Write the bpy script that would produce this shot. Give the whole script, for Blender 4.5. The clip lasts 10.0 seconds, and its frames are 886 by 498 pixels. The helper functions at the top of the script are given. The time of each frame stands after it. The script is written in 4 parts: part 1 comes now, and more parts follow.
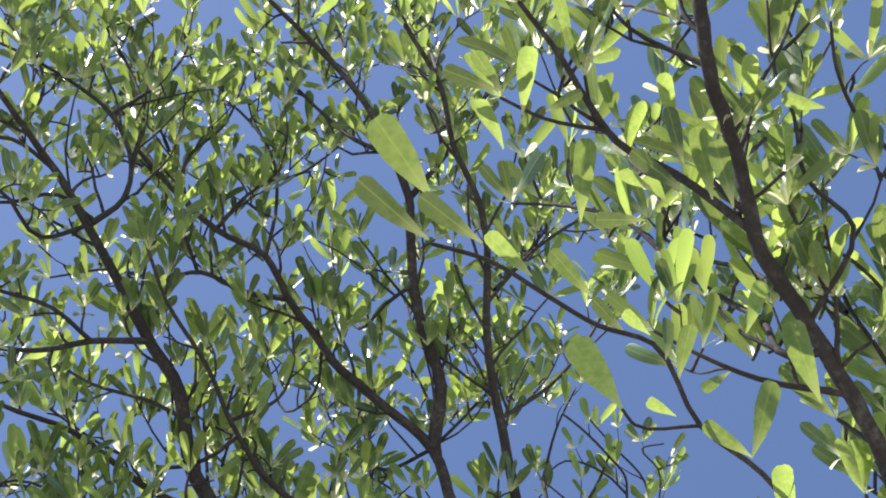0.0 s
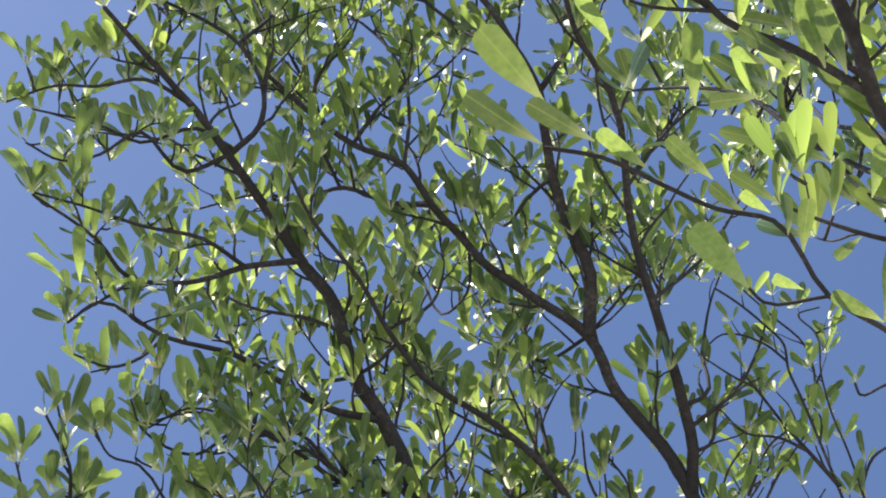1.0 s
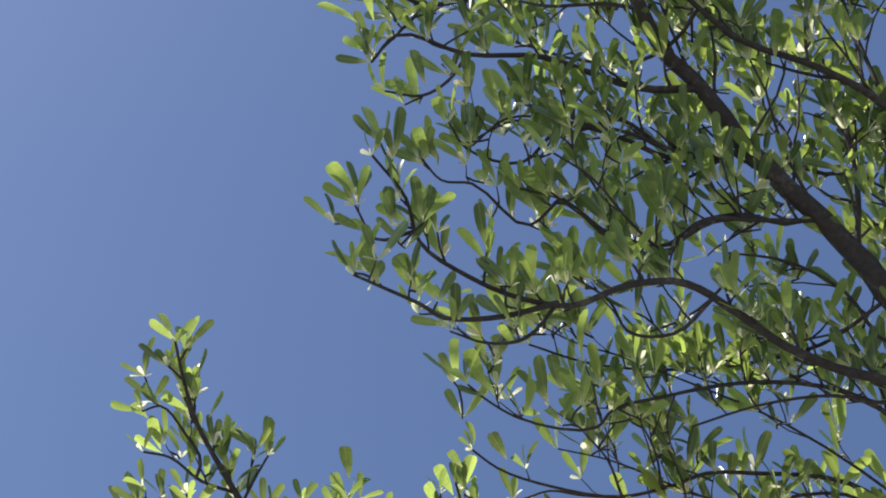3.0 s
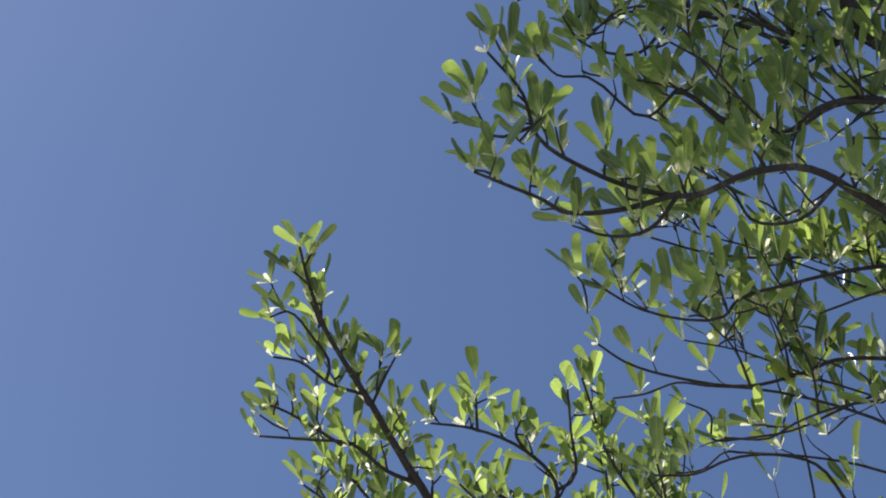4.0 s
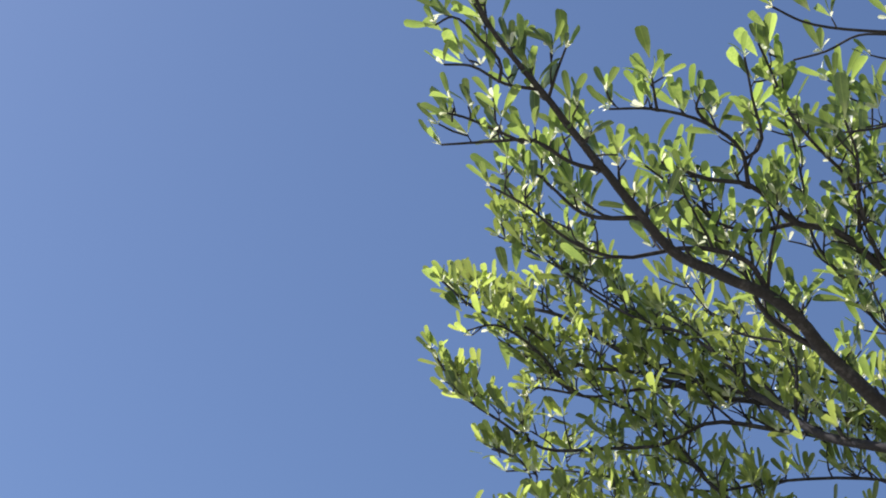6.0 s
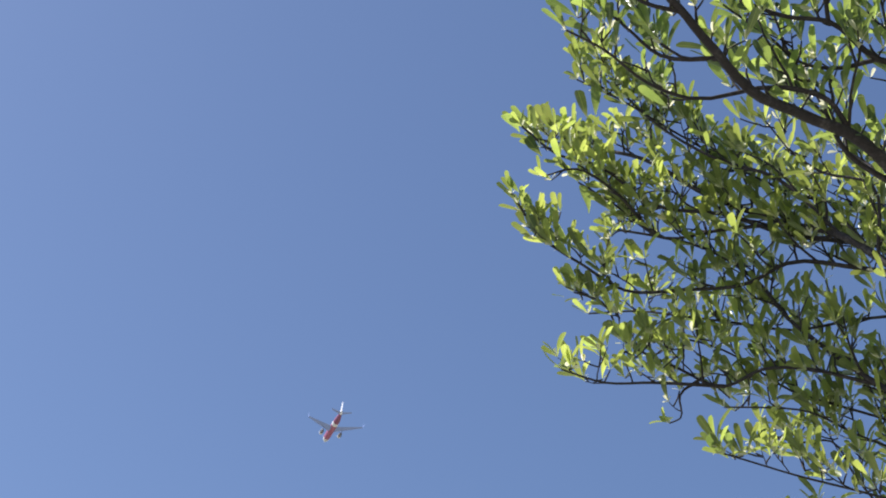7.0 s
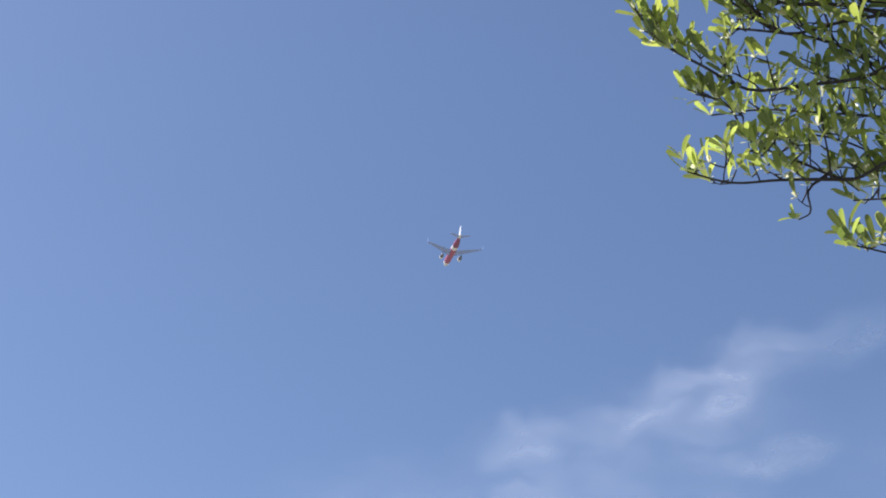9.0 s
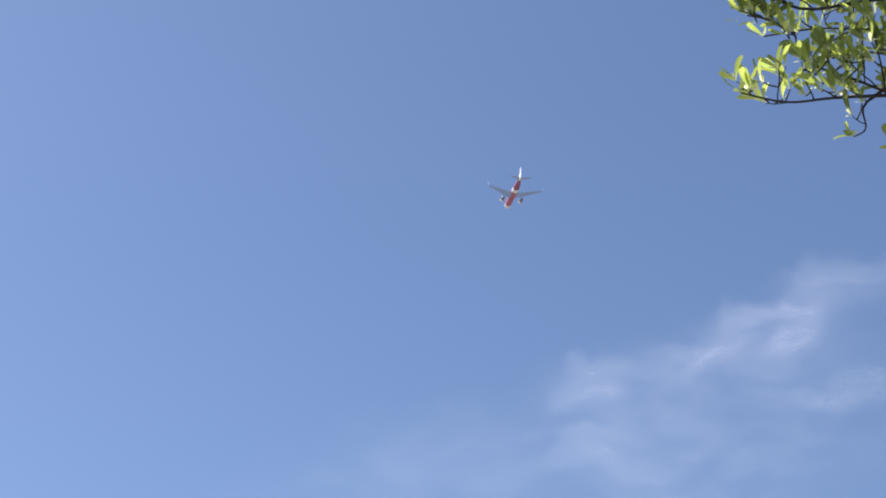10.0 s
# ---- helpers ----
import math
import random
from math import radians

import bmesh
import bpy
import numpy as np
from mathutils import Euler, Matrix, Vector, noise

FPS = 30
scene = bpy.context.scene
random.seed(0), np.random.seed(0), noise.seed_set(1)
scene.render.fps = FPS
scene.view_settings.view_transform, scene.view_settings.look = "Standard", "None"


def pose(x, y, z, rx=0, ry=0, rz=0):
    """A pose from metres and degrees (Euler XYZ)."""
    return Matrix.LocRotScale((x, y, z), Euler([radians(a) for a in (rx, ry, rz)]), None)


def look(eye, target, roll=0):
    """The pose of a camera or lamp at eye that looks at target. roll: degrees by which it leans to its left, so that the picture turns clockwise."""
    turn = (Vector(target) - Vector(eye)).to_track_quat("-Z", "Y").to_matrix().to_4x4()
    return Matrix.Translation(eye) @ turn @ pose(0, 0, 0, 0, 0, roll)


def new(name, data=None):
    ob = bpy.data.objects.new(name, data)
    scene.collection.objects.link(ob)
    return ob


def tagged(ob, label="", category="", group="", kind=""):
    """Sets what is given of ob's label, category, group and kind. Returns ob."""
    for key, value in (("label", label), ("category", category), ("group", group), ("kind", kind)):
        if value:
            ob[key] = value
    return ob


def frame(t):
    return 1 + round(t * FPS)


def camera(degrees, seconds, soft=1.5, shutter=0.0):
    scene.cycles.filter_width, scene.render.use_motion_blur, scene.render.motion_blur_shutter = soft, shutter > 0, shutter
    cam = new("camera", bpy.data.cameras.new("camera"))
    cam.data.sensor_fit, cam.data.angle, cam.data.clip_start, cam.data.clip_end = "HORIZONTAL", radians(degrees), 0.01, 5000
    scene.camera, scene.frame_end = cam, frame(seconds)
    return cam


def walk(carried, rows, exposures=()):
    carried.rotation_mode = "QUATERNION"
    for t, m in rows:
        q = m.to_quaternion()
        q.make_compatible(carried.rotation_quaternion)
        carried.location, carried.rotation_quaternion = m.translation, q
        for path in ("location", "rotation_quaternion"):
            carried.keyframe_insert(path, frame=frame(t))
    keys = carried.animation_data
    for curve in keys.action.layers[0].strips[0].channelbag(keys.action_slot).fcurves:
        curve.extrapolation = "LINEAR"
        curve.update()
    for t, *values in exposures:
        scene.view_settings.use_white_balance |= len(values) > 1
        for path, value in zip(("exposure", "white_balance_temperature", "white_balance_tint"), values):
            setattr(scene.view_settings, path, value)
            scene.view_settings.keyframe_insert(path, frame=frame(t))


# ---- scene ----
cam = camera(30, 10.0, soft=1.9)
PATH = [
    (0, pose(-0.0015, 0.0393, 1.6139, 160.301, 7.991, -48.667)),
    (0.5, pose(0.0007, 0.0172, 1.5972, 160.365, 7.036, -43.771)),
    (1, pose(-0.0031, 0.0038, 1.5834, 157.386, 5.309, -40.79)),
    (1.5, pose(0.0192, -0.0306, 1.5989, 153.682, 4.123, -37.113)),
    (2, pose(-0.0054, -0.0441, 1.6146, 149.997, 2.689, -32.832)),
    (2.5, pose(-0.0108, -0.0359, 1.6264, 147.515, 1.801, -28.467)),
    (2.7, pose(0.0127, -0.0168, 1.6147, 147.635, 1.704, -26.621)),
    (4, pose(0.0063, 0.0228, 1.5906, 144.439, -0.615, -20.448)),
    (4.5, pose(0.0155, 0.0033, 1.6107, 140.734, -1.241, -18.045)),
    (5, pose(0.0168, 0.0018, 1.6468, 138.137, -1.023, -15.477)),
    (5.5, pose(0.0069, 0.0068, 1.6361, 136.031, -0.539, -13.091)),
    (6, pose(-0.0096, 0.0315, 1.6189, 133.606, -0.03, -11.031)),
    (6.2, pose(0.0067, 0.0113, 1.6069, 131.915, -0.476, -10.212)),
    (7.5, pose(-0.0024, 0.0185, 1.6149, 126.737, -0.75, -6.754)),
    (8, pose(-0.0042, 0.0248, 1.6275, 124.468, -0.62, -5.261)),
    (8.5, pose(-0.002, 0.016, 1.6118, 122.866, -0.725, -4.287)),
    (9, pose(-0.0259, 0.005, 1.5774, 121.959, -0.45, -2.758)),
    (9.5, pose(-0.0208, -0.0109, 1.5125, 120.716, -0.641, -1.474)),
    (10, pose(-0.0175, -0.0177, 1.5213, 120, -0, 0)),
]
EXPOSURES = [
    (0, 0.85, 6150, 16),
    (0.5, 0.84, 6150, 16),
    (1, 0.80, 6150, 16),
    (1.5, 0.96, 6150, 16),
    (2, 1.28, 6150, 16),
    (2.5, 1.02, 6150, 16),
    (2.7, 0.68, 6150, 16),
    (3.8, 0.18, 6000, 15),
    (4, 0.19, 6000, 15),
    (4.5, 0.48, 6000, 15),
    (5.5, 0.51, 6000, 15),
    (6.2, 0.36, 6000, 15),
    (7.5, 0.33, 6150, 16),
    (9, 0.33, 6150, 16),
    (10, 0.39, 6150, 16),
]
walk(cam, PATH, exposures=EXPOSURES)

# ---- daylight ----
SUN_AZIMUTH, SUN_ELEVATION = radians(-84), radians(52)
world = bpy.data.worlds.new("sky")
scene.world = world
world.use_nodes = True
wn = world.node_tree.nodes
sky = wn.new("ShaderNodeTexSky")
sky.sky_type = "NISHITA"
sky.sun_disc = False
sky.sun_elevation, sky.sun_rotation = SUN_ELEVATION, SUN_AZIMUTH
sky.altitude, sky.air_density, sky.dust_density, sky.ozone_density = 20, 1.0, 1.3, 3.2
wn["Background"].inputs["Strength"].default_value = 0.11
world.node_tree.links.new(sky.outputs["Color"], wn["Background"].inputs["Color"])

sun_data = bpy.data.lights.new("sun", "SUN")
sun_data.energy, sun_data.angle, sun_data.color = 5.0, radians(0.53), (1.0, 0.95, 0.86)
sun = new("sun", sun_data)
sun_way = Vector((math.sin(SUN_AZIMUTH) * math.cos(SUN_ELEVATION), math.cos(SUN_AZIMUTH) * math.cos(SUN_ELEVATION), math.sin(SUN_ELEVATION)))
sun.matrix_world = look(sun_way * 50, (0, 0, 0))


# ---- materials ----
def material(name):
    mat = bpy.data.materials.new(name)
    mat.use_nodes = True
    return mat, mat.node_tree.nodes, mat.node_tree.links


def ramp(nodes, stops):
    node = nodes.new("ShaderNodeValToRGB")
    els = node.color_ramp.elements
    while len(els) < len(stops):
        els.new(0.5)
    for el, (at, colour) in zip(els, stops):
        el.position, el.color = at, (*colour, 1)
    return node


def noise_node(nodes, scale, detail=4.0, rough=0.55):
    node = nodes.new("ShaderNodeTexNoise")
    node.inputs["Scale"].default_value, node.inputs["Detail"].default_value = scale, detail
    node.inputs["Roughness"].default_value = rough
    return node


def leaf_material(name, stops, glow, through_share, rough):
    """A thin waxy blade: gloss on its face, and daylight that comes through it."""
    mat, n, l = material(name)
    p = n["Principled BSDF"]
    geo, info = n.new("ShaderNodeNewGeometry"), n.new("ShaderNodeObjectInfo")
    add, frac = n.new("ShaderNodeMath"), n.new("ShaderNodeMath")
    add.operation, frac.operation = "ADD", "FRACT"
    l.new(geo.outputs["Random Per Island"], add.inputs[0])
    l.new(info.outputs["Random"], add.inputs[1])
    l.new(add.outputs[0], frac.inputs[0])
    tone = ramp(n, stops)
    l.new(frac.outputs[0], tone.inputs["Fac"])
    co = n.new("ShaderNodeTexCoord")
    blotch = noise_node(n, 11.0, 6.0)
    l.new(co.outputs["Object"], blotch.inputs["Vector"])
    patch = ramp(n, [(0.3, (0.72, 0.78, 0.7)), (0.7, (1.2, 1.12, 1.1))])
    l.new(blotch.outputs["Fac"], patch.inputs["Fac"])
    mul = n.new("ShaderNodeMix")
    mul.data_type, mul.blend_type = "RGBA", "MULTIPLY"
    mul.inputs[0].default_value = 1.0
    l.new(tone.outputs["Color"], mul.inputs[6])
    l.new(patch.outputs["Color"], mul.inputs[7])
    # pale midrib along the blade
    uv = n.new("ShaderNodeUVMap")
    sep = n.new("ShaderNodeSeparateXYZ")
    l.new(uv.outputs["UV"], sep.inputs[0])
    off, size = n.new("ShaderNodeMath"), n.new("ShaderNodeMath")
    off.operation, size.operation = "SUBTRACT", "ABSOLUTE"
    off.inputs[1].default_value = 0.5
    l.new(sep.outputs["X"], off.inputs[0])
    l.new(off.outputs[0], size.inputs[0])
    rib = ramp(n, [(0.02, (1, 1, 1)), (0.055, (0, 0, 0))])
    l.new(size.outputs[0], rib.inputs["Fac"])
    ribbed = n.new("ShaderNodeMix")
    ribbed.data_type = "RGBA"
    l.new(rib.outputs["Color"], ribbed.inputs[0])
    l.new(mul.outputs[2], ribbed.inputs[6])
    ribbed.inputs[7].default_value = (0.16, 0.22, 0.06, 1)
    heel = ramp(n, [(0.07, (1, 1, 1)), (0.40, (0, 0, 0))])
    l.new(sep.outputs["Y"], heel.inputs["Fac"])
    based = n.new("ShaderNodeMix")
    based.data_type = "RGBA"
    l.new(heel.outputs["Color"], based.inputs[0])
    l.new(ribbed.outputs[2], based.inputs[6])
    based.inputs[7].default_value = (0.52, 0.55, 0.28, 1)
    l.new(based.outputs[2], p.inputs["Base Color"])
    p.inputs["Roughness"].default_value = rough
    p.inputs["Specular IOR Level"].default_value = 0.6
    bump = n.new("ShaderNodeBump")
    bump.inputs["Strength"].default_value, bump.inputs["Distance"].default_value = 0.15, 0.003
    l.new(blotch.outputs["Fac"], bump.inputs["Height"])
    l.new(bump.outputs["Normal"], p.inputs["Normal"])
    trans = n.new("ShaderNodeBsdfTranslucent")
    tint = n.new("ShaderNodeMix")
    tint.data_type, tint.blend_type = "RGBA", "MULTIPLY"
    tint.inputs[0].default_value = 1.0
    tint.inputs[6].default_value = (*glow, 1)
    l.new(patch.outputs["Color"], tint.inputs[7])
    l.new(tint.outputs[2], trans.inputs["Color"])
    mix = n.new("ShaderNodeMixShader")
    thin = n.new("ShaderNodeMapRange")
    thin.inputs["To Min"].default_value, thin.inputs["To Max"].default_value = through_share
    wander = n.new("ShaderNodeMath")
    wander.operation = "POWER"
    wander.inputs[1].default_value = 1.4
    l.new(frac.outputs[0], wander.inputs[0])
    l.new(wander.outputs[0], thin.inputs["Value"])
    l.new(thin.outputs["Result"], mix.inputs["Fac"])
    l.new(p.outputs["BSDF"], mix.inputs[1])
    l.new(trans.outputs["BSDF"], mix.inputs[2])
    l.new(mix.outputs["Shader"], n["Material Output"].inputs["Surface"])
    return mat


LEAF = leaf_material("leaf", [(0.0, (0.039, 0.080, 0.036)), (0.4, (0.062, 0.118, 0.040)), (0.75, (0.119, 0.18, 0.05)), (1.0, (0.26, 0.30, 0.09))], (0.57, 0.74, 0.15), (0.06, 0.56), 0.30)
# leaf tones raised and yellowed to stand for sun on the low outer branches
SUNLIT = leaf_material("sunlit_leaf", [(0.0, (0.074, 0.114, 0.040)), (0.4, (0.11, 0.154, 0.045)), (0.75, (0.177, 0.214, 0.055)), (1.0, (0.31, 0.33, 0.10))], (0.65, 0.77, 0.155), (0.10, 0.60), 0.30)
# near-white blades whose colour stands for sun glints at the buds
GLINT = leaf_material("glint_leaf", [(0.0, (0.42, 0.47, 0.20)), (0.5, (0.60, 0.62, 0.36)), (1.0, (0.76, 0.74, 0.58))], (0.92, 0.92, 0.66), (0.55, 0.55), 0.3)


def bark_material(name, stops, scale):
    mat, n, l = material(name)
    p = n["Principled BSDF"]
    co = n.new("ShaderNodeTexCoord")
    fine, broad = noise_node(n, scale, 8.0, 0.65), noise_node(n, scale * 0.12, 3.0)
    l.new(co.outputs["Object"], fine.inputs["Vector"])
    l.new(co.outputs["Object"], broad.inputs["Vector"])
    both = n.new("ShaderNodeMath")
    both.operation = "MULTIPLY_ADD"
    both.inputs[1].default_value = 0.6
    l.new(fine.outputs["Fac"], both.inputs[0])
    half = n.new("ShaderNodeMath")
    half.operation = "MULTIPLY"
    half.inputs[1].default_value = 0.4
    l.new(broad.outputs["Fac"], half.inputs[0])
    l.new(half.outputs[0], both.inputs[2])
    tone = ramp(n, stops)
    l.new(both.outputs[0], tone.inputs["Fac"])
    l.new(tone.outputs["Color"], p.inputs["Base Color"])
    p.inputs["Roughness"].default_value = 0.8
    p.inputs["Specular IOR Level"].default_value = 0.25
    bump = n.new("ShaderNodeBump")
    bump.inputs["Strength"].default_value, bump.inputs["Distance"].default_value = 0.7, 0.004
    l.new(fine.outputs["Fac"], bump.inputs["Height"])
    l.new(bump.outputs["Normal"], p.inputs["Normal"])
    return mat


BARK = bark_material("bark", [(0.3, (0.024, 0.021, 0.022)), (0.54, (0.052, 0.046, 0.047)), (0.74, (0.16, 0.145, 0.14))], 90)


def paint(name, colour, rough, metal=0.0, wear=0.08):
    mat, n, l = material(name)
    p = n["Principled BSDF"]
    co = n.new("ShaderNodeTexCoord")
    dirt = noise_node(n, 0.6, 6.0)
    l.new(co.outputs["Object"], dirt.inputs["Vector"])
    tone = ramp(n, [(0.3, tuple(c * (1 - wear) for c in colour)), (0.7, colour)])
    l.new(dirt.outputs["Fac"], tone.inputs["Fac"])
    l.new(tone.outputs["Color"], p.inputs["Base Color"])
    p.inputs["Roughness"].default_value, p.inputs["Metallic"].default_value = rough, metal
    return mat


# distance haze is mixed into both reds, which shifts them towards pink
HAZED_RED_PAINT = paint("hazed_red_paint", (0.44, 0.13, 0.22), 0.4)
HAZED_DARK_RED_PAINT = paint("hazed_dark_red_paint", (0.28, 0.09, 0.17), 0.4)
WHITE_PAINT = paint("white_paint", (0.82, 0.82, 0.82), 0.35)
# wing grey pulled towards sky blue, so the haze is in the colour
HAZED_GREY_PAINT = paint("hazed_grey_paint", (0.30, 0.40, 0.74), 0.5)
DARK_METAL = paint("dark_metal", (0.22, 0.23, 0.27), 0.5, 0.6)


def ground_material():
    mat, n, l = material("bounce_ground")
    p = n["Principled BSDF"]
    co = n.new("ShaderNodeTexCoord")
    broad, fine = noise_node(n, 0.35, 5.0), noise_node(n, 30.0, 6.0)
    l.new(co.outputs["Object"], broad.inputs["Vector"])
    l.new(co.outputs["Object"], fine.inputs["Vector"])
    # tones set pale so the unseen ground bounces light up under the leaves
    a = ramp(n, [(0.35, (0.18, 0.18, 0.12)), (0.65, (0.34, 0.32, 0.26))])
    b = ramp(n, [(0.3, (0.6, 0.6, 0.6)), (0.7, (1.3, 1.3, 1.3))])
    l.new(broad.outputs["Fac"], a.inputs["Fac"])
    l.new(fine.outputs["Fac"], b.inputs["Fac"])
    mul = n.new("ShaderNodeMix")
    mul.data_type, mul.blend_type = "RGBA", "MULTIPLY"
    mul.inputs[0].default_value = 1.0
    l.new(a.outputs["Color"], mul.inputs[6])
    l.new(b.outputs["Color"], mul.inputs[7])
    l.new(mul.outputs[2], p.inputs["Base Color"])
    p.inputs["Roughness"].default_value = 0.95
    return mat


GROUND = ground_material()


def cloud_material():
    """Thin wisps: scattered daylight, torn by noise, clear in between."""
    mat, n, l = material("thin_cloud")
    co = n.new("ShaderNodeTexCoord")

    def maths(op, a, b=None, clamp=False):
        node = n.new("ShaderNodeMath")
        node.operation, node.use_clamp = op, clamp
        for k, v in enumerate((a, b)):
            if v is None:
                continue
            if isinstance(v, (int, float)):
                node.inputs[k].default_value = v
            else:
                l.new(v, node.inputs[k])
        return node.outputs[0]

    warp = noise_node(n, 0.006, 4.0, 0.5)
    l.new(co.outputs["Object"], warp.inputs["Vector"])
    bend = n.new("ShaderNodeVectorMath")
    bend.operation = "MULTIPLY_ADD"
    l.new(warp.outputs["Color"], bend.inputs[0])
    bend.inputs[1].default_value, bend.inputs[2].default_value = (170, 130, 0), (-85, -65, 0)
    flat = n.new("ShaderNodeVectorMath")
    flat.operation = "MULTIPLY"
    flat.inputs[1].default_value = (1, 1, 0)
    l.new(co.outputs["Object"], flat.inputs[0])
    moved = n.new("ShaderNodeVectorMath")
    l.new(flat.outputs[0], moved.inputs[0])
    l.new(bend.outputs[0], moved.inputs[1])

    def lobe(x, y, along, across, lean, amount):
        m = n.new("ShaderNodeMapping")
        m.vector_type = "TEXTURE"
        m.inputs["Location"].default_value = (x, y, 0)
        m.inputs["Rotation"].default_value = (0, 0, radians(lean))
        m.inputs["Scale"].default_value = (along, across, 1)
        l.new(moved.outputs[0], m.inputs["Vector"])
        size = n.new("ShaderNodeVectorMath")
        size.operation = "LENGTH"
        l.new(m.outputs[0], size.inputs[0])
        fall = n.new("ShaderNodeMapRange")
        fall.interpolation_type = "SMOOTHERSTEP"
        for key, v in (("From Min", 1.0), ("From Max", 0.0), ("To Min", 0.0), ("To Max", amount)):
            fall.inputs[key].default_value = v
        l.new(size.outputs["Value"], fall.inputs["Value"])
        return fall.outputs[0]

    total = lobe(389, 116, 287, 75, 14, 0.75)
    for args in ((159, 78, 223, 71, 24, 0.50), (16, 37, 119, 68, 30, 0.45), (164, 7, 126, 75, 35, 0.50), (-266, -48, 119, 75, 25, 0.75), (-91, -33, 223, 68, 12, 0.45), (279, -113, 171, 64, 8, 0.60), (46, -77, 626, 214, 12, 0.22), (-202, -212, 194, 197, 60, 0.22), (-25, -213, 1134, 304, 8, 0.26), (-552, -186, 776, 197, 10, 0.14)):
        total = maths("ADD", total, lobe(*args))
    stretch = n.new("ShaderNodeMapping")
    stretch.inputs["Rotation"].default_value = (0, 0, radians(-20))
    stretch.inputs["Scale"].default_value = (0.6, 1.5, 1)
    l.new(moved.outputs[0], stretch.inputs["Vector"])
    torn = noise_node(n, 0.010, 4.0, 0.45)
    l.new(stretch.outputs[0], torn.inputs["Vector"])
    keep = n.new("ShaderNodeMapRange")
    keep.interpolation_type = "SMOOTHSTEP"
    keep.inputs["From Min"].default_value, keep.inputs["From Max"].default_value = 0.28, 0.72
    keep.inputs["To Min"].default_value = 0.35
    l.new(torn.outputs["Fac"], keep.inputs["Value"])
    alpha = maths("MULTIPLY", maths("MULTIPLY", total, keep.outputs[0]), 0.30, True)
    clear, white, back, glow, mix = (n.new("ShaderNode" + k) for k in ("BsdfTransparent", "BsdfDiffuse", "BsdfTranslucent", "AddShader", "MixShader"))
    white.inputs["Color"].default_value = back.inputs["Color"].default_value = (0.9, 0.9, 0.9, 1)
    l.new(white.outputs[0], glow.inputs[0])
    l.new(back.outputs[0], glow.inputs[1])
    l.new(alpha, mix.inputs["Fac"])
    l.new(clear.outputs[0], mix.inputs[1])
    l.new(glow.outputs[0], mix.inputs[2])
    l.new(mix.outputs[0], n["Material Output"].inputs["Surface"])
    return mat


CLOUD = cloud_material()


# ---- mesh helpers ----
def mesh_of(name, verts, faces, mats, smooth=True, slots=None, uvs=None):
    me = bpy.data.meshes.new(name)
    me.from_pydata([tuple(v) for v in verts], [], faces)
    for m in mats:
        me.materials.append(m)
    if smooth:
        me.polygons.foreach_set("use_smooth", [True] * len(faces))
    if slots:
        me.polygons.foreach_set("material_index", slots)
    if uvs:
        layer = me.uv_layers.new(name="UVMap")
        layer.data.foreach_set("uv", [c for f in faces for i in f for c in uvs[i]])
    me.update()
    return me


def part(name, me, parent, label=""):
    ob = new(name, me)
    ob.parent = parent
    return tagged(ob, label)


def glide(points, per=4):
    """A smooth line through the points (Hermite)."""
    pts = [Vector(p) for p in points]
    pts = [pts[0] * 2 - pts[1]] + pts + [pts[-1] * 2 - pts[-2]]
    out = []
    for i in range(1, len(pts) - 2):
        a, b, c, d = pts[i - 1 : i + 3]
        ab, bc, cd = (b - a).length, (c - b).length, (d - c).length
        go = ((b - a) / ab * bc + (c - b) / bc * ab) / (ab + bc) * bc
        come = ((c - b) / bc * cd + (d - c) / cd * bc) / (bc + cd) * bc
        for k in range(per):
            t = k / per
            out.append(b * (2 * t ** 3 - 3 * t * t + 1) + go * (t ** 3 - 2 * t * t + t) + c * (3 * t * t - 2 * t ** 3) + come * (t ** 3 - t * t))
    return out + [pts[-2]]


def tube(verts, faces, line, radii, sides):
    """A round stem along a line, closed at its end, added to verts and faces."""
    start = len(verts)
    side = Vector((0.3, 0.5, 0.81))
    for i, p in enumerate(line):
        way = (line[min(i + 1, len(line) - 1)] - line[max(i - 1, 0)]).normalized()
        side = (side - way * side.dot(way)).normalized()
        other = way.cross(side)
        for s in range(sides):
            a = 2 * math.pi * s / sides
            r = radii[i] * (1 + 0.10 * math.sin(3 * a + i * 1.7) * (radii[i] > 0.006))
            verts.append(p + side * (math.cos(a) * r) + other * (math.sin(a) * r))
    for i in range(len(line) - 1):
        for s in range(sides):
            a, b = start + i * sides + s, start + i * sides + (s + 1) % sides
            faces.append((a, b, b + sides, a + sides))
    verts.append(line[-1] + (line[-1] - line[-2]).normalized() * radii[-1])
    end = start + (len(line) - 1) * sides
    for s in range(sides):
        faces.append((end + s, end + (s + 1) % sides, len(verts) - 1))


# ---- ground ----
R = 2600
gv, gf = [], []
rings = [0, 3, 8, 20, 60, 200, 700, R]
for r in rings:
    for s in range(24):
        a = 2 * math.pi * s / 24
        gv.append(Vector((r * math.cos(a), r * math.sin(a), 0.05 * noise.noise((r * math.cos(a) * 0.2, r * math.sin(a) * 0.2, 0)) if r < 100 else 0)))
for i in range(len(rings) - 1):
    for s in range(24):
        gf.append((i * 24 + s, (i + 1) * 24 + s, (i + 1) * 24 + (s + 1) % 24, i * 24 + (s + 1) % 24))
ground = new("ground", mesh_of("ground", gv, gf, [GROUND]))
tagged(ground, "unseen patchy ground, toned pale to bounce light upwards", "ground", kind="structure")

# ---- the tree ----
tree = new("tree")
tree.location = (2.75, 1.95, 0)
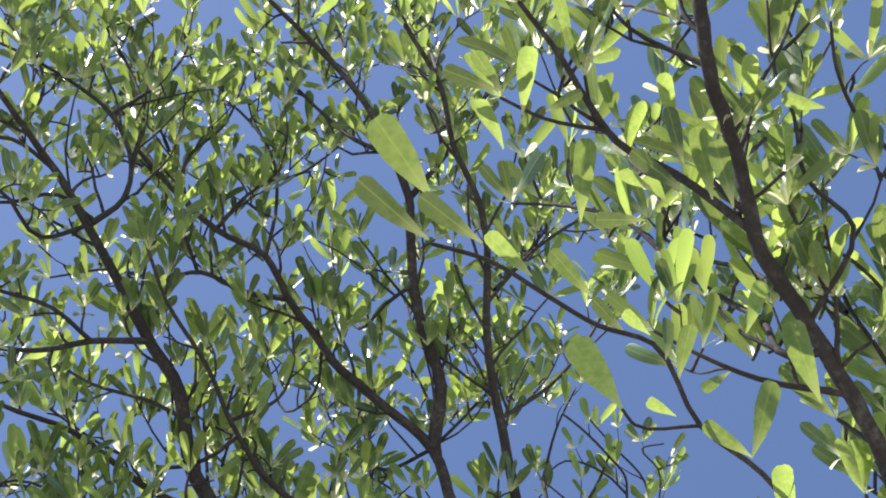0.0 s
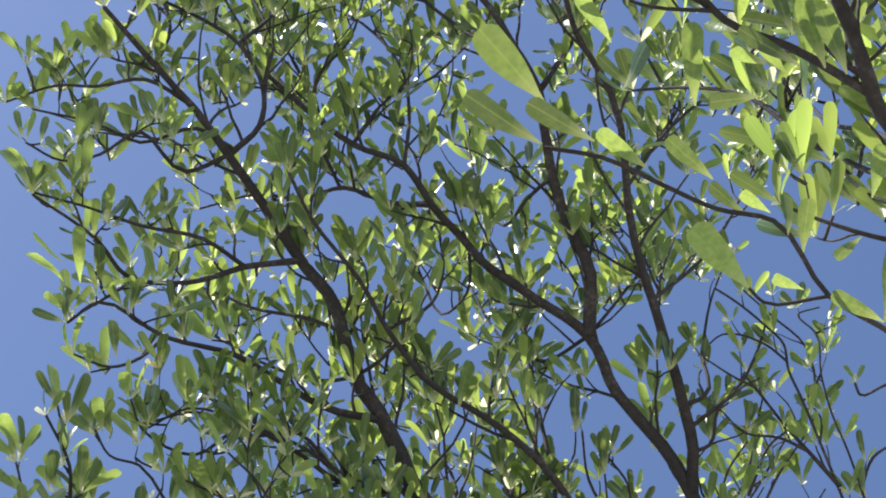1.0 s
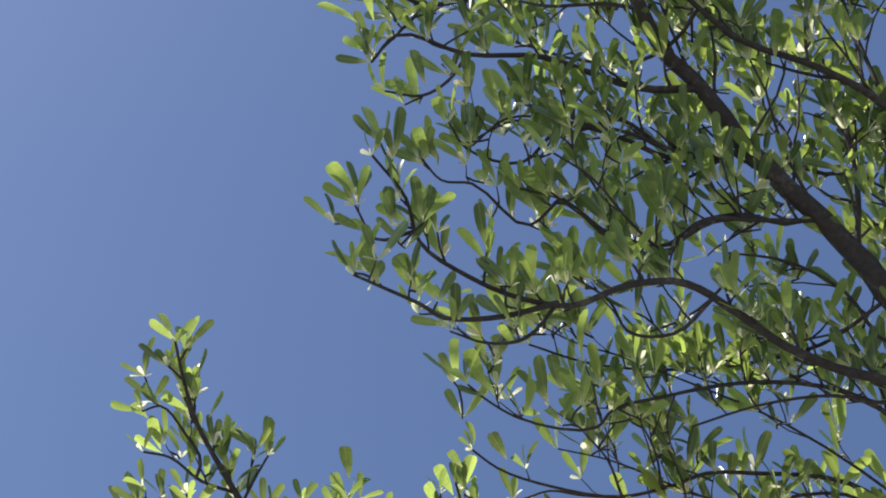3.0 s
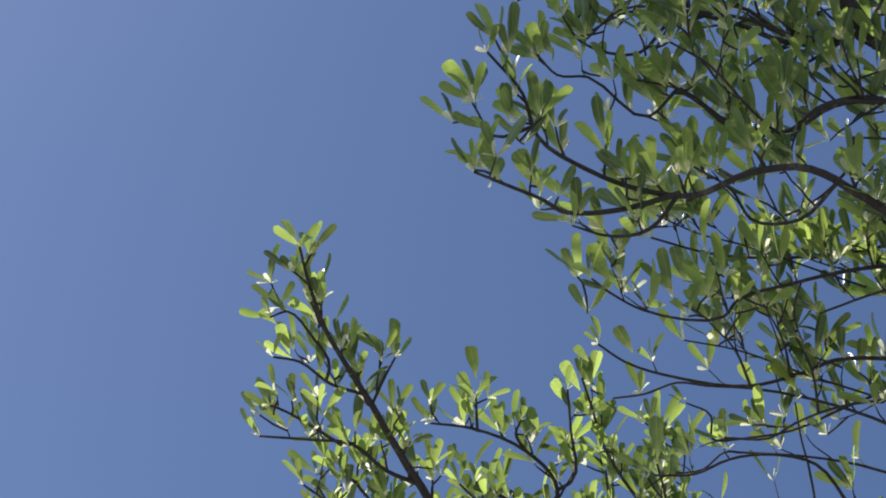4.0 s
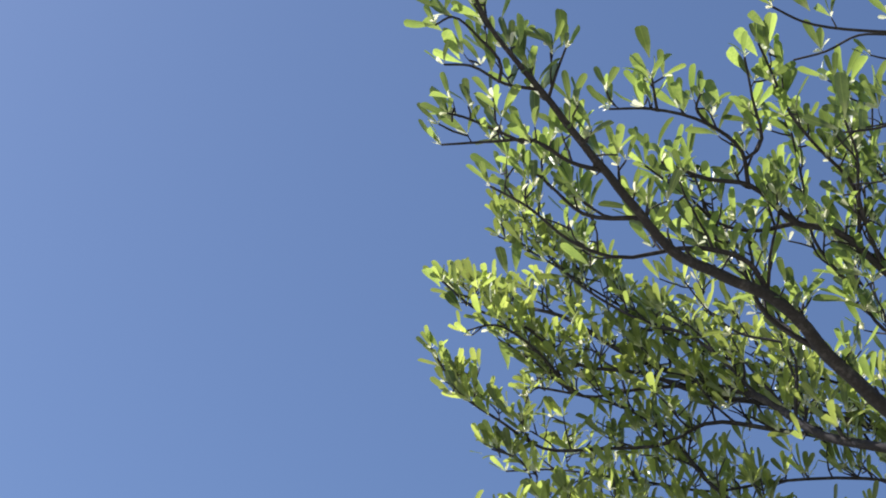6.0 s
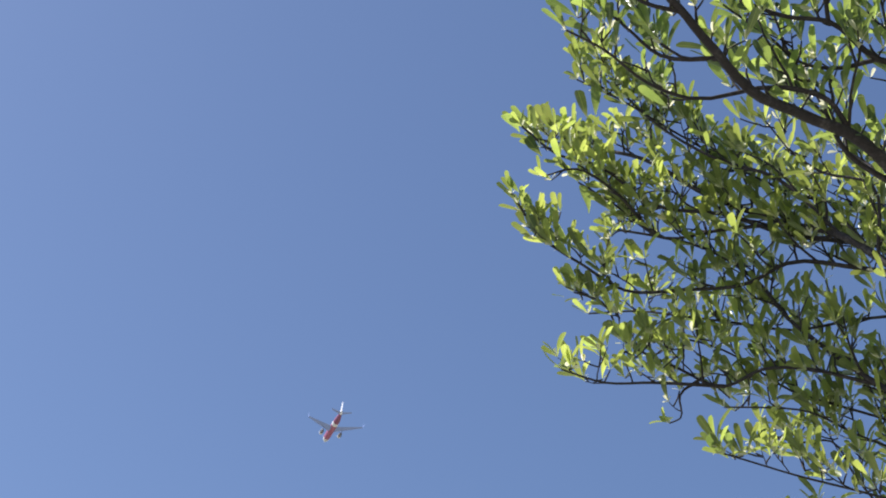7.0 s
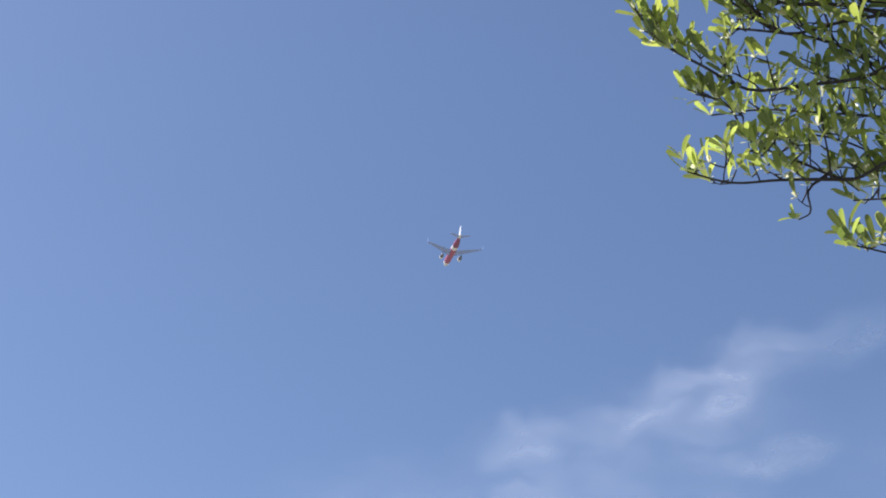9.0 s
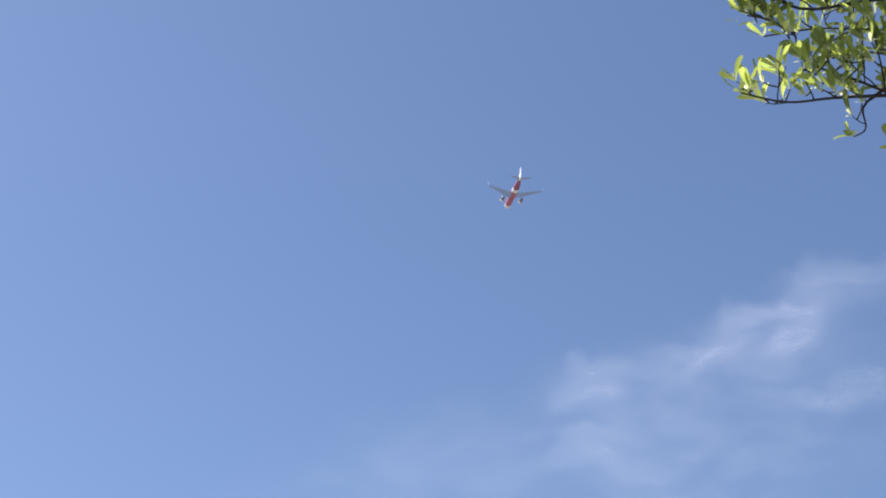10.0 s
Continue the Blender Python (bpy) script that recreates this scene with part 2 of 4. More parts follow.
tagged(tree, "spreading tree with dark bark and small spoon-shaped green leaves", "tree")
HOME = Vector(tree.location)
bpy.context.view_layer.update()

LEAF_ROWS = ((0.0, 0.09), (0.10, 0.20), (0.26, 0.49), (0.44, 0.77), (0.61, 0.94), (0.77, 1.0), (0.89, 0.94), (0.96, 0.73), (1.0, 0.34))


def leaf_shape(wide, arch, cup, wave):
    """A spoon-shaped blade 1 long on its stalk: folded along the midrib and arched."""
    verts, faces, uvs = [], [], []
    for i, (u, w) in enumerate(LEAF_ROWS):
        half = w * wide * 0.5
        z = arch * (u * u) + wave * math.sin(u * 7)
        for k in (-1, 0, 1):
            edge = 1 + 0.05 * math.sin(u * 31 + k)
            verts.append(Vector((k * half * edge, u, z + abs(k) * half * cup)))
            uvs.append((0.5 + 0.5 * k * w, u))
    for i in range(len(LEAF_ROWS) - 1):
        for k in (0, 1):
            a = i * 3 + k
            faces.append((a, a + 1, a + 4, a + 3))
    return verts, faces, uvs


SHAPES = [leaf_shape(0.25, -0.20, 0.40, 0.014), leaf_shape(0.26, -0.34, 0.50, 0.018), leaf_shape(0.27, 0.12, 0.28, -0.016), leaf_shape(0.23, -0.42, 0.55, 0.0), leaf_shape(0.28, -0.12, 0.25, 0.020), leaf_shape(0.22, 0.22, 0.45, 0.016)]
LEAF_MESHES = [mesh_of("leaf", v, f, [LEAF], uvs=u) for v, f, u in SHAPES]
GLINT_MESHES = [mesh_of("glint_leaf", v, f, [GLINT], uvs=u) for v, f, u in SHAPES[:3]]
UP = Vector((0, 0, 1))
LIGHT = Vector((-0.42, -0.55, 0.72))  # the shoots lean out of the crown to the light
TOP = Vector((0.40, 0.74, 0.40))  # and turn the upper sides of their blades this way
rng = random.Random(7)


def rand_dir():
    while True:
        v = Vector((rng.uniform(-1, 1), rng.uniform(-1, 1), rng.uniform(-1, 1)))
        if 0.05 < v.length < 1:
            return v.normalized()


def leaf_pose(at, way, face, size, wide=1.0):
    y = way.normalized()
    x = y.cross(face)
    x = x.normalized() if x.length > 1e-4 else y.orthogonal().normalized()
    z = x.cross(y)
    m = Matrix((x * size * wide, y * size, z * size)).transposed().to_4x4()
    m.translation = at
    return m


def rosette(out, at, axis, count, size):
    """Leaves that spread from one bud, with small pale ones at its heart as sun glints."""
    axis = axis.normalized()
    a = axis.orthogonal().normalized()
    b = axis.cross(a)
    turn = rng.uniform(0, 6.3)
    bask = 1.5 * min(max((at.y - 1.6) / 1.4, 0.0), 1.0)  # the outer side of the crown stands free to the sun
    for k in range(count + (at.y < 1.35 and at.z > 4.3 and rng.random() < 0.45)):
        ang = turn + k * 2.4 + rng.uniform(-0.35, 0.35)
        open_by = radians(rng.uniform(8, 50))
        side = a * math.cos(ang) + b * math.sin(ang)
        way = axis * math.cos(open_by) + side * math.sin(open_by)
        face = (axis * math.sin(open_by) - side * math.cos(open_by)) * 0.5 + TOP * 0.62 + sun_way * (bask - 0.38) + rand_dir() * 0.4
        out.append((leaf_pose(at + way * 0.003, way, face, size * rng.uniform(0.66, 1.12)), rng.randrange(6), False))
    for k in range(rng.choice((1, 1, 2, 3, 3))):
        way = axis + rand_dir() * 0.9
        out.append((leaf_pose(at, way, sun_way + rand_dir() * 0.7, size * rng.uniform(0.2, 0.42), 1.35), rng.randrange(3), True))


# style: twigs per metre, twig length, leaves a rosette, leaf size, spurs a twig, lone leaves as objects of their own
STYLES = {
    "main": (12, 0.36, 4, 0.080, 2, False),
    "side": (12, 0.28, 4, 0.079, 2, False),
    "mid": (11, 0.18, 3, 0.077, 2, False),
    "fill": (14, 0.18, 3, 0.083, 2, False),
    "edge": (15, 0.075, 3, 0.074, 1, False),
    "tips": (18, 0.07, 3, 0.069, 1, False),
    "inner": (14, 0.18, 3, 0.072, 3, False),
    "dense": (19, 0.19, 3, 0.072, 3, False),
    "high": (13, 0.34, 5, 0.084, 2, False),
    "bare": (9, 0.10, 3, 0.066, 0, False),
    "stick": (3, 0.05, 2, 0.058, 0, False),
    "near": (11, 0.14, 4, 0.070, 1, True),
    "nearby": (11, 0.14, 4, 0.070, 1, False),
    "nearbare": (0, 0.05, 2, 0.062, 0, True),
}


def branch(style, points, r0, r1, owner=None):
    """One limb with its twigs as one mesh, and its leaves."""
    owner = owner or tree
    home = Vector(owner.location)
    per_metre, reach, count, size, spurs, lone = STYLES[style]
    line = glide(points)
    lens = [0.0]
    for p, q in zip(line, line[1:]):
        lens.append(lens[-1] + (q - p).length)
    whole = lens[-1]
    sunlit = style in ("dense", "inner", "tips") and points[-1][1] > 2.7  # the low outer branches: leaf colour lightened as if sunlit, and thinner wood
    if sunlit:
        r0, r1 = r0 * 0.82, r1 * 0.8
    verts, faces, leaves = [], [], []
    radii = [(r0 + (r1 - r0) * (s / whole) ** 0.8) * (1 + 0.07 * noise.noise(p * 14)) for s, p in zip(lens, line)]
    tube(verts, faces, line, radii, 10 if r0 > 0.008 else 7)
    # twigs start past the leafless inner part of a limb
    began = 0.0 if whole < 1.2 else whole - min(whole * 0.75, 1.55)
    s = began + rng.uniform(0.02, 0.06)
    roll = rng.uniform(0, 6.3)
    while per_metre and s < whole - 0.015:
        i = max(k for k in range(len(lens)) if lens[k] <= s)
        i = min(i, len(line) - 2)
        f = (s - lens[i]) / max(lens[i + 1] - lens[i], 1e-6)
        at = line[i].lerp(line[i + 1], f)
        way = (line[i + 1] - line[i]).normalized()
        roll += 2.4 + rng.uniform(-0.5, 0.5)
        side = way.orthogonal().normalized()
        side = Matrix.Rotation(roll, 3, way) @ side
        share = (s - began) / max(whole - began, 1e-6)
        far = reach * rng.uniform(0.45, 1.2) * (1.0 - 0.6 * share)
        aim = way * rng.uniform(0.35, 0.8) + side * 0.8 + UP * 0.8
        aim.z = max(aim.z, -0.05)
        aim.normalize()
        n = 5
        sway = rand_dir() * 0.3
        stem, here, go = [at], at.copy(), aim.copy()
        for k in range(n):
            go = (go + UP * 0.05 + LIGHT * 0.05 + sway * 0.3 + rand_dir() * 0.22).normalized()
            here = here + go * far / n
            stem.append(here.copy())
        rr = min(0.0040, radii[i] * 0.65)
        tube(verts, faces, stem, [rr * (1 - 0.45 * k / n) for k in range(n + 1)], 5)
        rosette(leaves, stem[-1], go * 0.5 + LIGHT * 0.95 + way * 0.15, max(2, count + rng.randint(-2, 1)), size)
        for k in range(spurs):
            j = rng.randint(1, n - 1)
            out = (go.orthogonal().normalized() * rng.choice((-1, 1)) + rand_dir() * 0.8 + UP * 0.5).normalized()
            tip = stem[j] + out * rng.uniform(0.015, 0.06)
            tube(verts, faces, [stem[j], stem[j].lerp(tip, 0.5) + rand_dir() * 0.003, tip], [0.0023, 0.0021, 0.0018], 5)
            rosette(leaves, tip, out * 0.5 + LIGHT * 0.95, max(2, count - 1 + rng.randint(-2, 1)), size * 0.92)
        s += rng.uniform(0.5, 1.5) / per_metre
    if style not in ("nearbare", "bare"):
        rosette(leaves, line[-1], (line[-1] - line[-2]).normalized() * 0.5 + LIGHT * 0.9, 2 if style in ("edge", "tips") else count, size * 0.8)
    me = mesh_of("branch", [v - home for v in verts], faces, [BARK])
    ob = part("branch", me, owner)
    if lone:
        for m, k, glint in leaves:
            lf = part("leaf", (GLINT_MESHES if glint else LEAF_MESHES)[k], ob)
            lf.matrix_basis = Matrix.Translation(-home) @ m
    elif leaves:
        v2, f2, u2, slots = [], [], [], []
        for m, k, glint in leaves:
            sv, sf, su = SHAPES[k]
            o = len(v2)
            v2 += [m @ v - home for v in sv]
            f2 += [tuple(o + i for i in f) for f in sf]
            u2 += su
            slots += [1 if glint else 0] * len(sf)
        fo = part("foliage", mesh_of("foliage", v2, f2, [SUNLIT if sunlit else LEAF, GLINT], slots=slots, uvs=u2), ob)
        tagged(fo, "clusters of small leaves coloured a sunlit yellow-green" if sunlit else "clusters of small green leaves", kind="stuff")
    return ob


def single_leaf(base, tip, wide, edge_on=None):
    """A blade by itself. edge_on: how far it turns its edge to the sun, 0 to 1, which leaves it dark."""
    base, tip = Vector(base), Vector(tip)
    size = (tip - base).length
    low = base.z < 3.4
    up = (base - Vector((0, 0, 1.6))).normalized()
    sway = 0.0 if edge_on else 0.22
    if edge_on is None:
        edge_on = rng.uniform(0.0, 0.9) if low else rng.uniform(0.9, 1.3)
    face = up - sun_way * (up.dot(sun_way) * edge_on) + rand_dir() * sway
    kind, broad = rng.choice(((0, 0.25), (2, 0.27), (4, 0.28))) if sway else (4, 0.28)
    lf = part("leaf", LEAF_MESHES[kind], tree)
    lf.matrix_basis = Matrix.Translation(-HOME) @ leaf_pose(base, tip - base, face, size, min(wide / size, 0.28 if low and sway else 0.35) / broad)


# trunk
tv, tf = [], []
tube(tv, tf, glide([(0, 0, -0.1), (0.02, 0.01, 0.25), (0.04, -0.02, 1.0), (0.01, 0.0, 2.0), (0.0, 0.0, 2.75), (0.02, 0.02, 3.05)]), [0.15, 0.135, 0.12, 0.112, 0.106, 0.102, 0.10, 0.098, 0.096, 0.094, 0.092, 0.09, 0.088, 0.086, 0.084, 0.08, 0.07, 0.06, 0.05, 0.04, 0.03], 16)
part("trunk", mesh_of("trunk", tv, tf, [BARK]), tree)

# limbs, twigs and leaves
branch("main", [(2.75, 1.95, 2.90), (2.29, 1.53, 3.24), (1.91, 1.30, 3.61), (1.66, 1.22, 3.92), (1.58, 1.20, 4.02), (1.53, 1.19, 4.09), (1.46, 1.17, 4.18), (1.33, 1.15, 4.30), (1.23, 1.13, 4.38), (1.15, 1.10, 4.47), (1.05, 1.08, 4.55), (0.96, 1.02, 4.64), (0.84, 1.00, 4.71), (0.74, 0.98, 4.78), (0.52, 0.93, 4.87), (0.41, 0.92, 4.92), (0.26, 0.90, 4.97)], 0.0500, 0.0048)
branch("main", [(2.75, 1.95, 2.90), (2.60, 1.30, 3.49), (2.29, 0.97, 3.97), (1.96, 0.87, 4.28), (1.80, 0.85, 4.41), (1.66, 0.81, 4.54), (1.54, 0.80, 4.62), (1.44, 0.76, 4.70), (1.32, 0.78, 4.76), (1.18, 0.80, 4.82), (1.16, 0.80, 4.85), (1.05, 0.79, 4.90), (0.96, 0.77, 4.95), (0.85, 0.81, 4.98), (0.74, 0.82, 5.01), (0.62, 0.82, 5.05)], 0.0353, 0.0049)
branch("main", [(1.44, 0.76, 4.70), (1.38, 0.67, 4.78), (1.26, 0.61, 4.88), (1.15, 0.52, 4.97), (1.10, 0.47, 5.03), (1.02, 0.44, 5.09), (0.91, 0.41, 5.16), (0.75, 0.41, 5.23), (0.62, 0.42, 5.28)], 0.0151, 0.0051)
branch("main", [(1.74, 0.83, 4.46), (1.70, 0.77, 4.51), (1.60, 0.69, 4.59), (1.48, 0.61, 4.68), (1.39, 0.55, 4.74), (1.16, 0.35, 4.86), (1.04, 0.31, 4.91), (0.94, 0.25, 4.95), (0.80, 0.22, 4.99)], 0.0132, 0.0048)
branch("main", [(2.75, 1.95, 2.90), (2.37, 1.67, 3.40), (2.03, 1.40, 3.82), (1.79, 1.19, 4.10), (1.68, 1.10, 4.21), (1.57, 1.00, 4.32), (1.46, 0.96, 4.40), (1.33, 0.96, 4.46), (1.17, 0.99, 4.52), (1.05, 0.97, 4.57), (0.96, 0.94, 4.62), (0.92, 0.93, 4.63), (0.81, 0.91, 4.67), (0.72, 0.87, 4.70)], 0.0220, 0.0034)
branch("side", [(1.46, 1.17, 4.18), (1.47, 1.12, 4.32), (1.45, 1.06, 4.48), (1.44, 1.04, 4.62), (1.43, 1.02, 4.75)], 0.0070, 0.0031)
branch("side", [(1.55, 1.19, 4.07), (1.56, 1.14, 4.09), (1.54, 1.06, 4.28), (1.51, 1.00, 4.46), (1.45, 0.94, 4.66), (1.40, 0.89, 4.83), (1.38, 0.84, 4.99)], 0.0068, 0.0032)
branch("side", [(2.75, 1.95, 2.90), (2.08, 1.43, 3.32), (1.83, 1.16, 3.81), (1.84, 1.07, 4.22), (1.88, 1.06, 4.39), (1.93, 0.98, 4.58), (2.03, 0.86, 4.74), (2.09, 0.72, 4.91)], 0.0100, 0.0027)
branch("bare", [(1.90, 1.03, 4.46), (1.82, 1.05, 4.51), (1.74, 1.03, 4.59), (1.65, 1.00, 4.65), (1.59, 0.94, 4.71)], 0.0058, 0.0025)
branch("bare", [(1.64, 0.72, 4.56), (1.66, 0.68, 4.56), (1.65, 0.63, 4.68), (1.64, 0.56, 4.79), (1.65, 0.48, 4.90)], 0.0052, 0.0019)
branch("bare", [(2.09, 0.72, 4.91), (2.08, 0.60, 4.94), (2.00, 0.53, 4.99), (1.90, 0.53, 5.03), (1.81, 0.53, 5.06)], 0.0046, 0.0019)
branch("side", [(1.05, 0.79, 4.90), (0.99, 0.86, 4.96), (0.91, 0.91, 5.02), (0.86, 1.00, 5.06), (0.79, 1.07, 5.11), (0.72, 1.19, 5.15)], 0.0072, 0.0026)
branch("side", [(1.02, 0.44, 5.09), (0.97, 0.49, 5.21), (0.90, 0.52, 5.35), (0.81, 0.54, 5.48), (0.74, 0.57, 5.61)], 0.0062, 0.0028)
branch("side", [(1.10, 0.47, 5.03), (1.12, 0.37, 5.16), (1.08, 0.33, 5.31), (1.03, 0.31, 5.45), (0.98, 0.31, 5.60)], 0.0054, 0.0028)
branch("side", [(0.63, 0.95, 4.83), (0.65, 0.88, 4.89), (0.62, 0.83, 4.96), (0.53, 0.80, 5.03), (0.45, 0.82, 5.09), (0.34, 0.86, 5.14), (0.21, 0.92, 5.18)], 0.0070, 0.0025)
branch("side", [(0.51, 0.93, 4.88), (0.41, 0.95, 4.90), (0.34, 1.03, 4.91), (0.28, 1.08, 4.92), (0.22, 1.17, 4.91)], 0.0051, 0.0024)
branch("side", [(0.63, 0.94, 4.84), (0.55, 0.96, 4.87), (0.48, 1.06, 4.88), (0.39, 1.09, 4.90), (0.27, 1.15, 4.91)], 0.0051, 0.0024)
branch("side", [(0.96, 0.77, 4.95), (0.93, 0.70, 5.11), (0.88, 0.66, 5.28), (0.79, 0.67, 5.44), (0.71, 0.72, 5.59)], 0.0048, 0.0028)
branch("side", [(0.74, 0.82, 5.01), (0.73, 0.77, 5.15), (0.76, 0.69, 5.29), (0.74, 0.60, 5.43)], 0.0046, 0.0027)
branch("side", [(0.91, 0.41, 5.16), (0.87, 0.41, 5.35), (0.84, 0.38, 5.54), (0.75, 0.36, 5.74)], 0.0049, 0.0029)
branch("side", [(0.94, 0.25, 4.95), (0.95, 0.23, 5.30), (0.91, 0.21, 5.65)], 0.0049, 0.0029)
branch("side", [(0.62, 0.83, 4.96), (0.59, 0.77, 5.11), (0.52, 0.75, 5.26), (0.42, 0.74, 5.40), (0.34, 0.71, 5.55)], 0.0046, 0.0027)
branch("side", [(0.41, 0.92, 4.92), (0.40, 0.87, 5.05), (0.34, 0.85, 5.18), (0.26, 0.84, 5.30), (0.17, 0.87, 5.41)], 0.0046, 0.0027)
branch("side", [(1.31, 0.47, 4.79), (1.37, 0.38, 4.99), (1.42, 0.27, 5.21), (1.39, 0.22, 5.44)], 0.0042, 0.0028)
branch("side", [(1.44, 0.76, 4.70), (1.50, 0.68, 4.85), (1.55, 0.62, 5.00), (1.52, 0.59, 5.17)], 0.0041, 0.0027)
branch("side", [(1.16, 0.80, 4.85), (1.25, 0.90, 4.91), (1.27, 1.00, 4.99), (1.19, 0.98, 5.14)], 0.0039, 0.0026)
branch("side", [(1.48, 0.61, 4.68), (1.58, 0.51, 4.85), (1.65, 0.41, 5.04), (1.69, 0.31, 5.22), (1.73, 0.22, 5.41)], 0.0048, 0.0029)
branch("side", [(0.72, 0.82, 5.02), (0.64, 0.84, 5.20), (0.56, 0.85, 5.38), (0.46, 0.91, 5.55), (0.34, 0.96, 5.71)], 0.0048, 0.0029)
branch("side", [(0.91, 0.92, 5.03), (0.81, 0.88, 5.13), (0.74, 0.83, 5.24), (0.66, 0.81, 5.33), (0.56, 0.83, 5.41)], 0.0046, 0.0027)
branch("side", [(1.44, 0.76, 4.70), (1.45, 0.89, 4.80), (1.42, 0.95, 4.94), (1.37, 0.96, 5.10), (1.33, 0.95, 5.26)], 0.0046, 0.0027)
branch("side", [(1.22, 0.57, 4.91), (1.21, 0.61, 4.91), (1.26, 0.76, 5.05), (1.22, 0.77, 5.26), (1.19, 0.74, 5.46)], 0.0048, 0.0028)
branch("side", [(1.51, 0.63, 4.66), (1.48, 0.61, 4.84), (1.46, 0.61, 5.01), (1.43, 0.62, 5.18)], 0.0046, 0.0027)
branch("bare", [(2.75, 1.95, 2.90), (2.55, 1.31, 3.51), (2.25, 0.88, 4.03), (1.96, 0.63, 4.41), (1.91, 0.60, 4.47), (1.82, 0.55, 4.56), (1.78, 0.53, 4.60), (1.75, 0.50, 4.64), (1.71, 0.50, 4.67), (1.64, 0.51, 4.73), (1.61, 0.52, 4.76)], 0.0076, 0.0025)
branch("bare", [(1.84, 0.85, 4.38), (1.86, 0.77, 4.42), (1.86, 0.69, 4.47), (1.87, 0.60, 4.52)], 0.0046, 0.0018)
branch("bare", [(1.94, 0.87, 4.30), (1.94, 0.78, 4.36), (1.94, 0.70, 4.41), (1.95, 0.65, 4.45)], 0.0046, 0.0018)
branch("bare", [(2.75, 1.95, 2.90), (2.57, 1.29, 3.50), (2.28, 0.84, 4.02), (1.99, 0.60, 4.40), (1.93, 0.56, 4.46), (1.88, 0.53, 4.53), (1.83, 0.49, 4.58), (1.79, 0.44, 4.64), (1.75, 0.44, 4.68), (1.78, 0.40, 4.69)], 0.0076, 0.0018)
branch("bare", [(1.95, 0.62, 4.42), (1.89, 0.62, 4.50), (1.85, 0.62, 4.55), (1.77, 0.61, 4.63), (1.75, 0.61, 4.67)], 0.0054, 0.0025)
branch("bare", [(1.67, 0.75, 4.53), (1.68, 0.72, 4.54), (1.72, 0.63, 4.59), (1.73, 0.55, 4.66), (1.73, 0.50, 4.72)], 0.0052, 0.0025)
branch("bare", [(1.70, 0.78, 4.51), (1.72, 0.74, 4.51), (1.70, 0.68, 4.55), (1.71, 0.63, 4.57), (1.74, 0.58, 4.59)], 0.0046, 0.0024)
branch("bare", [(1.89, 0.62, 4.50), (1.83, 0.64, 4.52), (1.78, 0.68, 4.54), (1.71, 0.68, 4.57)], 0.0042, 0.0018)
branch("bare", [(2.03, 0.84, 4.76), (1.94, 0.71, 4.70), (1.89, 0.63, 4.61)], 0.0048, 0.0024)
branch("stick", [(2.75, 1.95, 2.90), (2.48, 0.43, 3.81), (2.18, 0.06, 4.30), (1.93, 0.36, 4.48), (1.90, 0.41, 4.49), (1.88, 0.46, 4.50), (1.86, 0.45, 4.51)], 0.0055, 0.0030)
branch("stick", [(1.98, 0.59, 4.41), (1.99, 0.54, 4.47), (2.03, 0.49, 4.51)], 0.0036, 0.0025)
branch("bare", [(1.73, 0.82, 4.48), (1.71, 0.77, 4.53), (1.68, 0.73, 4.59)], 0.0041, 0.0024)
branch("bare", [(1.78, 0.84, 4.43), (1.78, 0.80, 4.44), (1.78, 0.75, 4.49), (1.79, 0.69, 4.53)], 0.0035, 0.0018)
branch("bare", [(1.77, 0.61, 4.63), (1.72, 0.62, 4.63), (1.64, 0.63, 4.64)], 0.0030, 0.0018)
branch("bare", [(1.83, 0.49, 4.58), (1.86, 0.55, 4.60), (1.87, 0.58, 4.63)], 0.0030, 0.0018)
branch("bare", [(1.77, 0.52, 4.61), (1.73, 0.53, 4.66), (1.67, 0.58, 4.71), (1.67, 0.65, 4.72)], 0.0030, 0.0018)
branch("stick", [(1.79, 0.44, 4.64), (1.83, 0.42, 4.69)], 0.0030, 0.0018)
branch("stick", [(1.89, 0.59, 4.49), (1.89, 0.56, 4.55), (1.89, 0.56, 4.60)], 0.0030, 0.0018)
branch("mid", [(1.68, 1.10, 4.21), (1.61, 1.11, 4.33), (1.58, 1.09, 4.44), (1.59, 1.03, 4.54)], 0.0045, 0.0024)
branch("side", [(1.46, 1.10, 4.38), (1.42, 1.13, 4.39), (1.39, 1.16, 4.62), (1.36, 1.19, 4.83), (1.33, 1.21, 5.05)], 0.0046, 0.0027)
branch("fill", [(1.52, 1.19, 4.10), (1.45, 1.32, 4.08), (1.35, 1.42, 4.09), (1.24, 1.50, 4.11), (1.09, 1.57, 4.14), (0.99, 1.60, 4.18)], 0.0044, 0.0022)
branch("fill", [(1.63, 1.21, 3.96), (1.56, 1.31, 3.95), (1.47, 1.35, 3.97), (1.36, 1.43, 3.98), (1.26, 1.51, 3.96)], 0.0044, 0.0021)
branch("mid", [(1.58, 1.20, 4.02), (1.54, 1.24, 4.03), (1.46, 1.23, 4.14), (1.37, 1.26, 4.23), (1.28, 1.32, 4.29)], 0.0045, 0.0023)
branch("mid", [(1.29, 1.31, 4.28), (1.30, 1.35, 4.26), (1.25, 1.44, 4.21), (1.19, 1.49, 4.19)], 0.0038, 0.0022)
branch("mid", [(1.87, 1.06, 4.35), (1.80, 1.01, 4.43), (1.73, 1.00, 4.49), (1.68, 0.93, 4.56), (1.62, 0.92, 4.61)], 0.0045, 0.0024)
